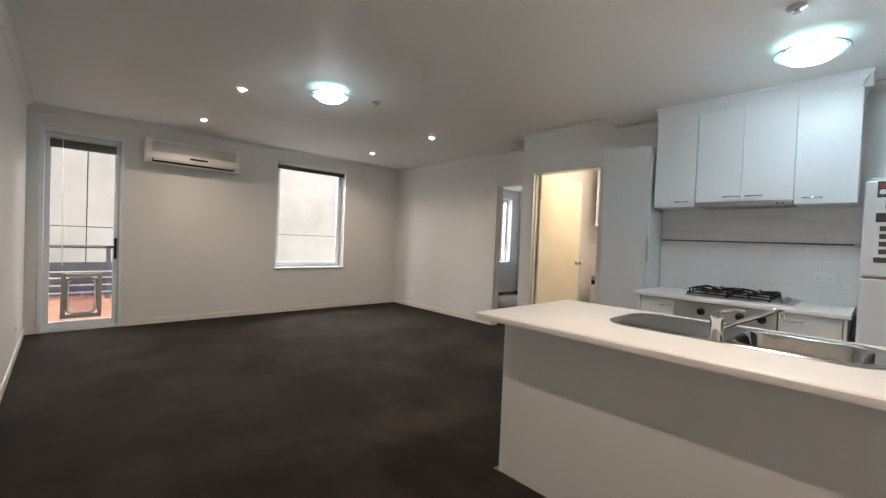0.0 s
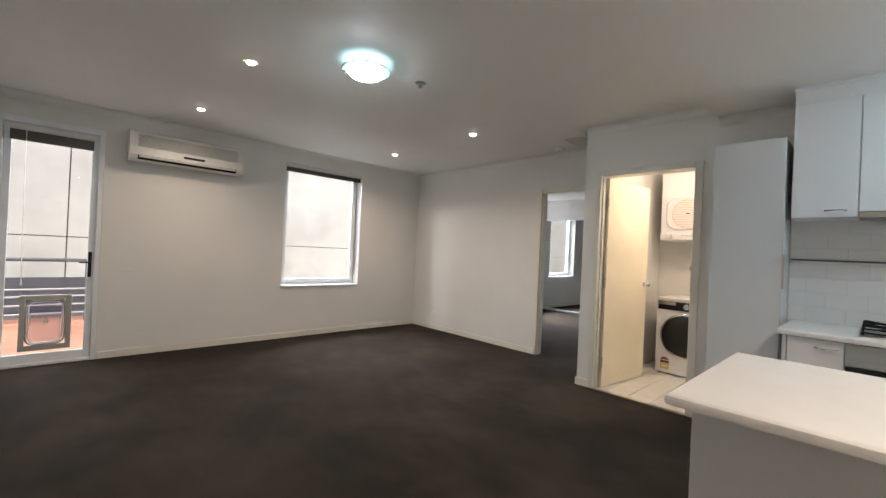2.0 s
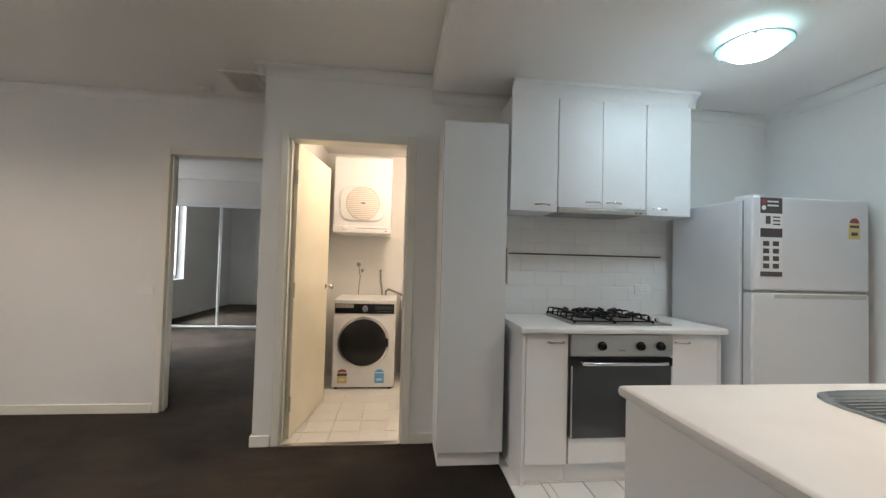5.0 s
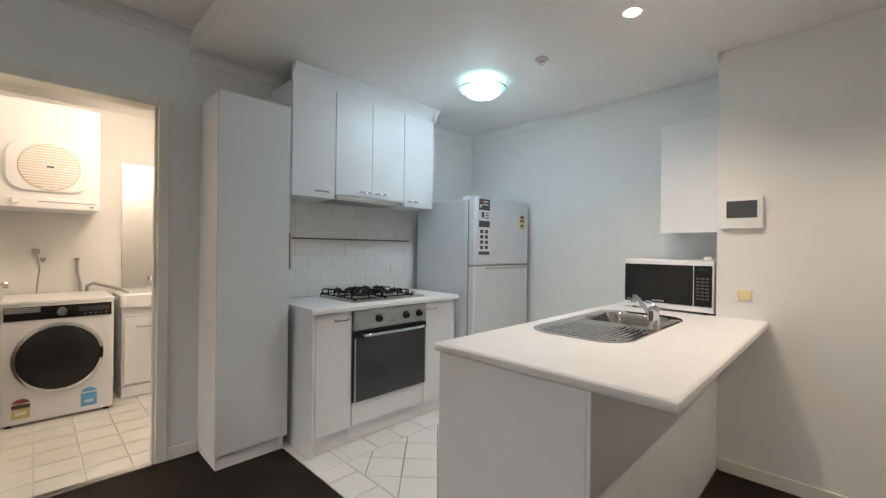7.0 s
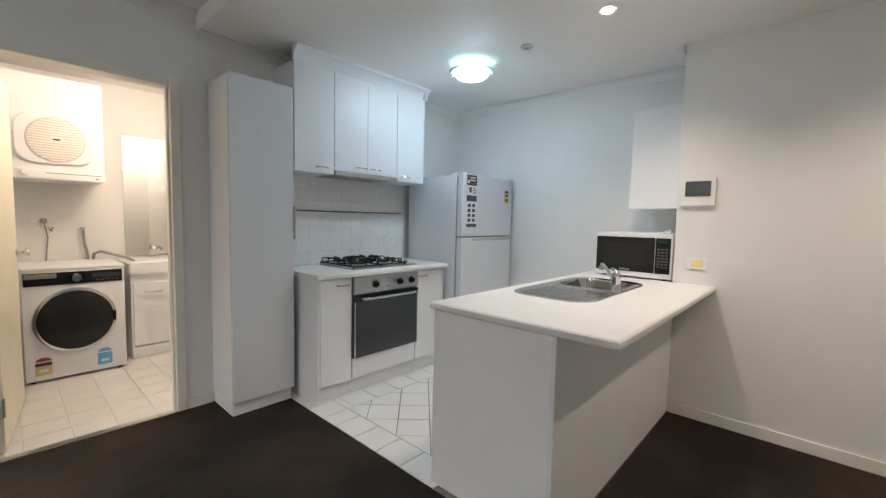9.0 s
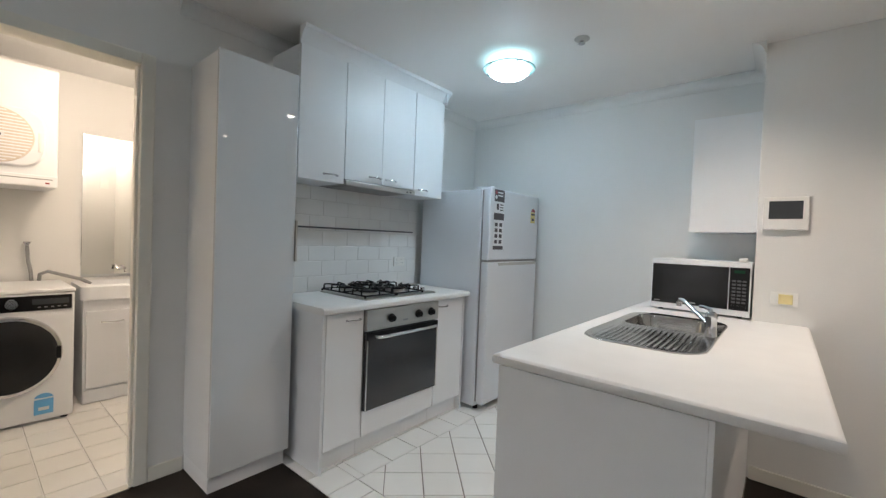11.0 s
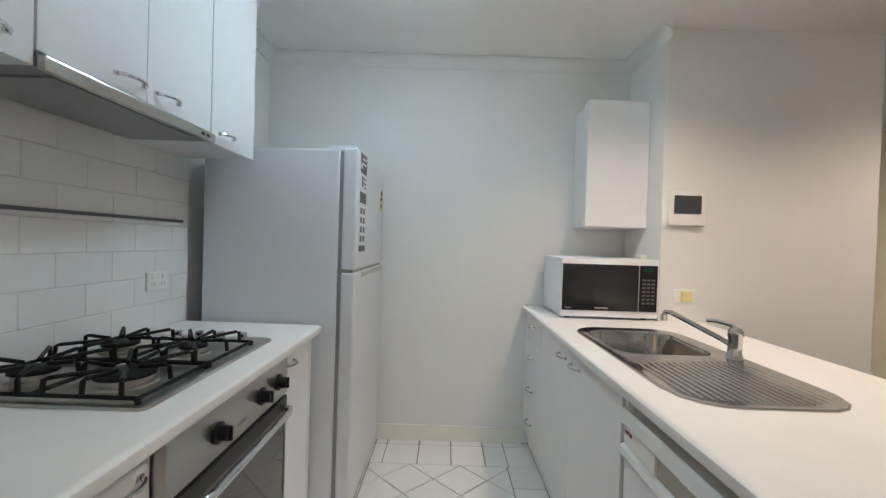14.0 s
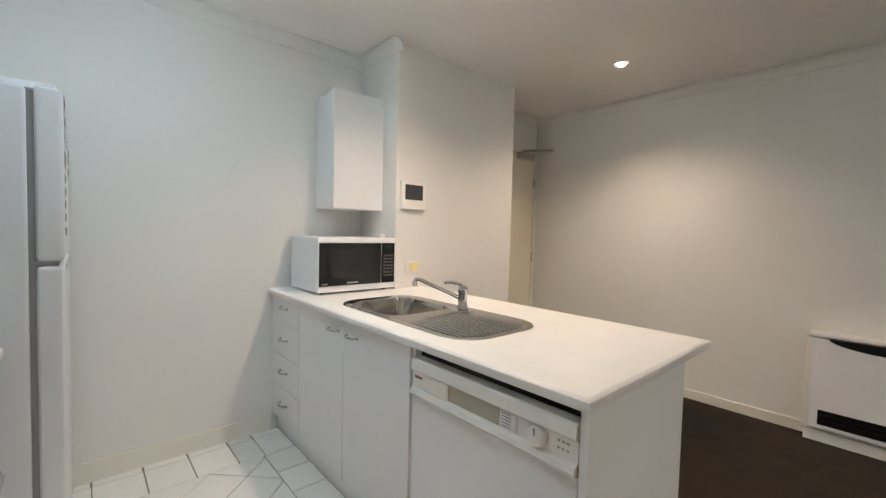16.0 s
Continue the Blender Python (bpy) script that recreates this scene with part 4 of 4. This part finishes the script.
part("aerator", turned([(0.013, 0), (0.013, 0.022)], (3.434, 1.898, PTOP + 0.1), steps=16), CHROME, tp)
part("lever", tube([(3.278, 2.075, PTOP + 0.105), (3.283, 2.065, PTOP + 0.118), (3.311, 2.025, PTOP + 0.125), (3.331, 2.0, PTOP + 0.122)], 0.0075, steps=10), CHROME, tp)

# microwave and the cupboard above it
mw = thing("microwave", (3.43, 1.18, PTOP), "white microwave oven with a black glass front", "microwave")
M0, M1, MZ0, MZ1 = 3.178, 3.685, PTOP + 0.012, 1.2
part("case", box(M0, M1, 0.985, 1.345, MZ0, MZ1, bevel=0.006), APPL, mw)
part("front_frame", box(M0, M1, 1.345, 1.362, MZ0, MZ1, bevel=0.005), APPL, mw)
d = part("door", box(M0 + 0.105, M1 - 0.006, 1.3622, 1.368, MZ0 + 0.035, MZ1 - 0.03, bevel=0.002), BGLASS, mw, "black glass door")
part("door_window", box(M0 + 0.155, M1 - 0.065, 1.3682, 1.3688, MZ0 + 0.075, MZ1 - 0.065), mat("tinted_window", (0.022, 0.023, 0.025), 0.08, vary=0.05), d)
part("badge", box(3.44, 3.51, 1.368, 1.3692, MZ0 + 0.045, MZ0 + 0.054), GREYP, d)
part("text_bar", box(3.63, 3.665, 1.368, 1.3692, MZ0 + 0.045, MZ0 + 0.05), GREYP, d)
cp = part("control_panel", box(M0 + 0.008, M0 + 0.10, 1.3622, 1.368, MZ0 + 0.035, MZ1 - 0.03, bevel=0.002), BLACK, mw, "black keypad with a green display")
part("display", box(M0 + 0.03, M0 + 0.08, 1.368, 1.3688, MZ1 - 0.062, MZ1 - 0.045), GREEN, cp)
for r in range(7):
    for c in range(3):
        part("key", box(M0 + 0.022 + 0.024 * c, M0 + 0.04 + 0.024 * c, 1.368, 1.3692, MZ0 + 0.075 + 0.02 * r, MZ0 + 0.086 + 0.02 * r), KEYPAD, cp)
part("open_button", box(M0 + 0.02, M0 + 0.09, 1.368, 1.371, MZ0 + 0.042, MZ0 + 0.062, bevel=0.001), BLACK, cp)
for x in (M0 + 0.05, M1 - 0.05):
    for y in (1.03, 1.31):
        part("foot", turned([(0.014, 0), (0.014, 0.013)], (x, y, PTOP), steps=10), BLACK, mw)
solo("charger_plug", box(3.205, 3.245, 1.24, 1.29, 1.2005, 1.225, bevel=0.006), PLAST, "small white plug lying on the microwave", "plug", (3.22, 1.26, 1.2))

wc = thing("small_wall_cupboard", (3.35, 1.06, 1.374), "small white single-door wall cupboard", "cupboard")
part("body", box(3.173, 3.50, 0.921, 1.18, 1.376, 2.08), LAM, wc)
part("door", box(3.173, 3.518, 1.182, 1.20, 1.374, 2.083, bevel=0.002), LAM, wc)
part("side_trim", box(3.502, 3.518, 1.14, 1.181, 1.376, 2.08, bevel=0.002), LAM, wc)
part("catch", box(3.519, 3.527, 1.15, 1.18, 1.376, 1.41, bevel=0.002), PLAST, wc)

# ---- west wall ----
ht = thing("wall_heater", (1.2, 3.47, 0), "white gas wall heater with a dark outlet slot", "heater")
part("case", box(W + 0.001, 1.22, 3.09, 3.86, 0.07, 0.66, bevel=0.012), PLAST, ht)
part("front", box(1.222, 1.242, 3.12, 3.83, 0.09, 0.655, bevel=0.008), APPL, ht)
part("top", box(W + 0.001, 1.246, 3.10, 3.85, 0.662, 0.684, bevel=0.006), PLAST, ht)
part("outlet", box(1.236, 1.245, 3.165, 3.785, 0.118, 0.21, bevel=0.002), BLACK, ht, "black warm-air outlet")
for i in range(2):
    part("outlet_blade", box(1.243, 1.248, 3.17, 3.78, 0.148 + 0.03 * i, 0.151 + 0.03 * i), BLACK, ht)
part("control_hollow", prism([(3.475 + 0.28 * math.cos(radians(a)), 0.655 + 0.055 * math.sin(radians(a))) for a in range(180, 361, 12)], "x", 1.239, 1.2445), BLACK, ht, "dark curved control hollow")
part("base", box(1.12, 1.21, 3.10, 3.85, 0.0, 0.068), PLAST, ht)
for y, z in ((2.603, 1.592), (2.83, 1.696)):
    h = thing("wall_hook", (W, y, z), "small white adhesive wall hook", "hook", "wall hooks")
    part("plate", box(W + 0.0005, W + 0.006, y - 0.012, y + 0.012, z - 0.018, z + 0.018, bevel=0.003), PLAST, h)
    part("prong", tube([(W + 0.006, y, z - 0.006), (W + 0.016, y, z - 0.012), (W + 0.018, y, z - 0.002)], 0.003), PLAST, h)

# ---- laundry ----
wm = thing("washing_machine", (6.9, 3.99, 0), "white front-loading washing machine with a dark door", "washing machine")
part("body", box(6.60, 7.19, 3.70, 4.288, 0.02, 0.83, bevel=0.01), APPL, wm)
part("lid", box(6.595, 7.19, 3.697, 4.291, 0.832, 0.852, bevel=0.006), APPL, wm)
cp = part("control_strip", box(6.592, 6.60, 3.715, 4.275, 0.722, 0.815, bevel=0.003), BLACK, wm, "dark glossy control strip")
part("drawer_front", box(6.588, 6.592, 4.10, 4.27, 0.775, 0.81), STEEL, cp)
part("dial", turned([(0.034, 0), (0.034, -0.012), (0.028, -0.024)], (6.592, 3.99, 0.77), "x", 28), CHROME, cp, "chrome dial")
part("display", box(6.589, 6.592, 3.73, 3.90, 0.76, 0.795), SCREEN, cp)
for i in range(5):
    part("button", box(6.588, 6.592, 3.74 + 0.03 * i, 3.755 + 0.03 * i, 0.74, 0.745), GREYP, cp)
dr = part("door_ring", turned([(0.215, 0.006), (0.245, 0.0), (0.24, -0.02), (0.215, -0.028), (0.19, -0.025)], (6.60, 4.0, 0.45), "x", 48), CHROME, wm, "chrome door ring")
part("door_glass", turned([(0.222, -0.026), (0.20, -0.034), (0.12, -0.04), (0.03, -0.042)], (6.60, 4.0, 0.45), "x", 40), BGLASS, dr, "smoked door glass")
part("door_pull", box(6.565, 6.60, 3.765, 3.79, 0.41, 0.49, bevel=0.006), BLACK, dr)
for y, c, arch in ((4.19, YEL, RED), (3.84, BLU, BLU)):
    s = part("rating_sticker", box(6.5985, 6.60, y - 0.045, y + 0.045, 0.06, 0.145), c, wm, "rating sticker")
    part("panel", box(6.5975, 6.5985, y - 0.045, y + 0.045, 0.13, 0.155), INK if c is YEL else BLU, s)
    part("arch", prism([(y + 0.045 * math.cos(radians(a)), 0.158 + 0.035 * math.sin(radians(a))) for a in range(10, 171, 20)], "x", 6.5975, 6.599), arch, s)
    part("text_bar", box(6.597, 6.5985, y - 0.025, y + 0.025, 0.085, 0.105), LABEL, s)
for y in (3.74, 4.25):
    part("foot", turned([(0.02, 0.004), (0.02, 0.022)], (6.64, y, 0), steps=12), BLACK, wm)
part("foot", turned([(0.02, 0.004), (0.02, 0.022)], (7.14, 4.0, 0), steps=12), BLACK, wm)

dy = thing("tumble_dryer", (6.98, 4.06, 1.5), "white wall-mounted tumble dryer with a beige grille door", "dryer")
part("body", box(6.76, 7.218, 3.775, 4.345, 1.50, 2.27, bevel=0.012), APPL, dy)
part("control_strip", box(6.745, 6.758, 3.775, 4.345, 1.505, 1.575, bevel=0.005), APPL, dy)
part("dial", turned([(0.026, 0), (0.024, -0.02), (0.018, -0.024)], (6.745, 4.23, 1.55), "x", 20), PLAST, dy)
part("stripe", box(6.7435, 6.745, 3.80, 4.12, 1.548, 1.554), GREYP, dy)
part("lamp_dot", box(6.743, 6.745, 3.815, 3.835, 1.522, 1.532), RED, dy)
rr = rounded(3.835, 4.285, 1.62, 1.985, 0.11)
door = part("door", lofted([[(6.758, y, z) for y, z in rr], [(6.745, y, z) for y, z in rr], [(6.735, 4.06 + (y - 4.06) * 0.95, 1.80 + (z - 1.80) * 0.95) for y, z in rr]]), APPL, dy, "white rounded dryer door")
part("grille", turned([(0.168, -0.001), (0.165, -0.006), (0.14, -0.007), (0.02, -0.008)], (6.735, 4.055, 1.80), "x", 40), BEIGE, door, "round beige grille")
for i in range(17):
    z = 1.648 + 0.019 * i
    w = math.sqrt(max(0.0, 0.158 ** 2 - (z - 1.80) ** 2))
    if w > 0.03:
        part("grille_rib", box(6.7245, 6.7275, 4.055 - w, 4.055 + w, z - 0.004, z + 0.004), APPL, door)
part("badge", box(6.723, 6.7255, 4.02, 4.09, 1.79, 1.812), LABEL, door)
part("badge_mark", box(6.7215, 6.723, 4.035, 4.075, 1.795, 1.807), INK, door)
part("door_grip", box(6.728, 6.736, 3.855, 3.87, 1.72, 1.84, bevel=0.003), PLAST, door)

tb = thing("laundry_tub", (6.97, 3.35, 0), "white laundry trough cabinet with a basin top", "laundry tub")
part("cabinet", box(6.78, 7.2, 3.07, 3.63, 0.0, 0.74, bevel=0.004), APPL, tb)
part("plinth", box(6.765, 6.779, 3.075, 3.625, 0.01, 0.10), APPL, tb)
d = part("door", box(6.758, 6.778, 3.085, 3.615, 0.115, 0.66, bevel=0.004), APPL, tb)
part("handle", bow((6.758, 3.47, 0.58), (0, 1, 0), (-1, 0, 0), 0.06), CHROME, d)
br = rounded(6.745, 7.215, 3.055, 3.645, 0.05)
ir = rounded(6.79, 7.13, 3.11, 3.59, 0.05)
part("basin", lofted([[(x, y, 0.742) for x, y in br], [(x, y, 0.835) for x, y in br], [(x, y, 0.845) for x, y in ir], [(x, y, 0.77) for x, y in ir]]), APPL, tb)
part("spout", tube([(7.19, 3.35, 0.92), (7.1, 3.35, 0.95), (7.02, 3.35, 0.94), (7.01, 3.35, 0.91)], 0.011), CHROME, tb)
solo("wall_mirror", box(7.206, 7.219, 3.06, 3.585, 0.86, 1.97, bevel=0.003), MIRROR, "frameless mirror on the wall over the laundry tub", "mirror", (7.21, 3.3, 1.4))
plate("light_switch", (5.541, 3.150, 1.740), "x", 0.07, 0.115, "white light switch on the laundry wall", 1)
plate("socket", (7.219, 4.14, 1.2), "-x", 0.115, 0.07, "white power socket with a grey plug behind the washer", 1)
pl = thing("power_lead", (7.19, 4.12, 1.18), "grey plug and lead of the washing machine", "plug")
part("plug", box(7.172, 7.204, 4.10, 4.14, 1.165, 1.205, bevel=0.006), GREYP, pl)
part("lead", tube([(7.18, 4.12, 1.17), (7.185, 4.10, 1.05), (7.19, 4.11, 0.95), (7.20, 4.12, 0.80)], 0.005), GREYP, pl)
for y in (4.08, 3.88):
    t = thing("washer_tap", (7.19, y, 1.13), "small chrome washing machine tap", "tap", "washer taps")
    part("body", tube([(7.219, y, 1.11), (7.17, y, 1.11)], 0.011), CHROME, t)
    part("handle", turned([(0.012, 0), (0.02, 0.006), (0.02, 0.018)], (7.18, y, 1.115), steps=12), CHROME, t)
hs = thing("drain_hose", (7.1, 3.8, 0.9), "grey washing machine hoses looped to the tub", "hose")
part("inlet_hose", tube([(7.17, 3.88, 1.10), (7.165, 3.875, 1.0), (7.17, 3.86, 0.92), (7.195, 3.85, 0.80)], 0.011), GREYP, hs)
part("outlet_hose", tube([(7.19, 3.82, 0.80), (7.15, 3.815, 0.90), (7.08, 3.78, 0.925), (6.98, 3.70, 0.90), (6.93, 3.62, 0.875), (6.92, 3.57, 0.84)], 0.012), GREYP, hs)

# ---- bedroom ----
wd = thing("mirrored_wardrobe", (9.94, 6.3, 0), "built-in wardrobe with sliding mirror doors", "wardrobe")
part("bottom_track", box(9.90, 9.968, 4.63, N - 0.02, 0.002, 0.035, bevel=0.004), STEEL, wd)
part("top_track", box(9.90, 9.968, 4.63, N - 0.02, 2.085, 2.118, bevel=0.004), ALU, wd)
for i, (y0, y1) in enumerate(((6.705, 7.95), (5.46, 6.70), (4.64, 5.455))):
    x = 9.93 if i % 2 else 9.918
    d = part("sliding_door", box(x + 0.003, x + 0.015, y0 + 0.02, y1 - 0.02, 0.06, 2.06), MIRROR, wd, "full-height mirror door")
    for s in ((x, x + 0.02, y0, y0 + 0.02, 0.037, 2.083), (x, x + 0.02, y1 - 0.02, y1, 0.037, 2.083), (x, x + 0.02, y0 + 0.02, y1 - 0.02, 0.037, 0.06), (x, x + 0.02, y0 + 0.02, y1 - 0.02, 2.06, 2.083)):
        part("frame", box(*s, bevel=0.002), ALU, d)

# ---- outside ----
balcony = setting("balcony_floor", box(-1.0, 3.05, 8.22, 11.3, -0.2, -0.012), GROUT, "terracotta tiled balcony floor", "balcony")
rl = thing("balcony_railing", (2, 10.55, 0), "dark balcony railing with horizontal bars", "railing")
part("top_rail", tube([(-1, 10.55, 0.87), (3.0, 10.55, 0.87)], 0.024, steps=12), DARKM, rl)
for x in (-0.4, 1.98, 2.97):
    part("post", box(x - 0.03, x + 0.03, 10.53, 10.57, -0.012, 0.86, bevel=0.004), DARKM, rl)
for z in (0.12, 0.24, 0.36, 0.46):
    part("bar", tube([(-1, 10.53, z), (3.0, 10.53, z)], 0.014), RAILM, rl)
# added dark sheet; stands for the shaded gap and low wall beyond
solo("parapet", box(-1.0, 3.05, 11.3, 11.4, -0.3, 0.56), DARKM, "dark sheet added for the shaded gap and low wall past the railing", "parapet", (2, 11.35, 0))
fc = thing("neighbour_building", (2, 12.9, -3), "pale concrete panel wall of the building opposite", "building")
XS, ZS = (-9.0, -5.2, 1.76, 8.9, 14.0, 19.0), (-3.0, 1.19, 5.2, 9.2)
for i in range(5):
    for k in range(3):
        part("panel", box(XS[i] + 0.008, XS[i + 1] - 0.008, 12.72, 12.86, ZS[k] + 0.008, ZS[k + 1] - 0.008, bevel=0.006), CONC, fc)
part("backing", box(-9.0, 19.0, 12.86, 13.1, -3.0, 9.2), JOINT, fc)
setting("ground", box(-60, 60, -60, 60, -3.2, -3.0), mat("lane_asphalt", (0.06, 0.06, 0.06), 0.9, vary=0.2, grain=0.3), "asphalt lane below", "ground")

# ---- tiles ----
def clip(poly, x0, x1, y0, y1):
    """A convex polygon cut to a rectangle."""
    for k, lim, keep in ((0, x0, 1), (0, x1, -1), (1, y0, 1), (1, y1, -1)):
        res = []
        for i, p in enumerate(poly):
            q = poly[i - 1]
            a, b = keep * (q[k] - lim), keep * (p[k] - lim)
            if (a < 0) != (b < 0):
                t = a / (a - b)
                res.append((q[0] + t * (p[0] - q[0]), q[1] + t * (p[1] - q[1])))
            if b >= 0:
                res.append(p)
        poly = res
        if len(poly) < 3:
            return []
    return poly


def lay(poly, floor, z=0.003, material=None):
    """One tile with chamfered edges from its outline, slightly smaller than its cell."""
    n = len(poly)
    cx, cy = sum(p[0] for p in poly) / n, sum(p[1] for p in poly) / n
    size = max(math.hypot(p[0] - cx, p[1] - cy) for p in poly)
    if size < 0.03:
        return
    def shrunk(d):
        return [(cx + (x - cx) * (1 - d / size), cy + (y - cy) * (1 - d / size)) for x, y in poly]
    part("tile", lofted([[(x, y, -0.006) for x, y in shrunk(0.0045)], [(x, y, z - 0.0015) for x, y in shrunk(0.0045)], [(x, y, z) for x, y in shrunk(0.0065)]], True, False), material or TILE, floor)


FX0, FX1, FYA, FYB, FEND = 3.91, 4.69, 1.21, 2.855, 3.042
T = 0.2
SX, SY, SKEW = 0.1425, 0.1371, 0.035 / 12


def node(i, j):
    return (4.46 + SX * i + SKEW * j, FYA + SY * j)


for i in range(-6, 4):
    for j in range(-1, 14):
        if (i + j) % 2:
            p = clip([node(i + 1, j), node(i, j + 1), node(i - 1, j), node(i, j - 1)], FX0, FX1, FYA, FYB)
            if p:
                lay(p, kitchen_floor)
XS_N = [3.735, 3.775, 3.973, 4.17, 4.368, 4.56, 4.69, 4.87, 5.07, 5.27, 5.40]
XS_S = [3.735, 3.90, 4.03, 4.225, 4.42, 4.62, 4.69, 4.87, 5.07, 5.27, 5.40]
for xs, y0, y1 in ((XS_S, 0.932, 0.985), (XS_S, 0.985, FYA), (XS_N, FYB, FEND)):
    for x0, x1 in zip(xs, xs[1:]):
        lay([(x0, y0), (x1, y0), (x1, y1), (x0, y1)], kitchen_floor)
for j in range(9):
    y0, y1 = FYA + T * j, min(FYA + T * (j + 1), FYB)
    for x0, x1 in ((3.735, FX0), (FX1, 4.88), (4.88, 5.3)):
        lay([(x0, y0), (x1, y0), (x1, y1), (x0, y1)], kitchen_floor)
for i in range(9):
    for j in range(8):
        x0, y0 = E1 + 0.005 + T * i, max(3.052, 2.935 + T * j)
        x1, y1 = min(x0 + T, 7.215), min(2.935 + T * (j + 1), 4.495)
        if x1 - x0 > 0.03 and y1 - y0 > 0.03:
            lay([(x0, y0), (x1, y0), (x1, y1), (x0, y1)], laundry_floor)
for i in range(6):
    for j in range(9):
        x0, y0 = 0.8 + 0.3 * i, 8.24 + 0.3 * j
        lay([(x0, y0), (x0 + 0.3, y0), (x0 + 0.3, y0 + 0.3), (x0, y0 + 0.3)], balcony, 0.0, TERRA)

splash = setting("splashback", box(5.4132, 5.4295, 1.735, 3.028, TOP - 0.02, 1.60), WGROUT, "white brick-bond wall tiles behind the cooktop", "splashback")
tw, th = 0.2, 0.1
row = 0
z = TOP + 0.002
while z < 1.59:
    y = 1.735 - (tw / 2 if row % 2 else 0)
    while y < 3.028:
        a, b = max(y, 1.737) + 0.0012, min(y + tw, 3.026) - 0.0012
        if b - a > 0.02:
            part("tile", box(5.4118, 5.4185, a, b, z + 0.0012, min(z + th, 1.598) - 0.0012, bevel=0.0015, seg=1), WTILE, splash)
        y += tw
    z += th
    row += 1
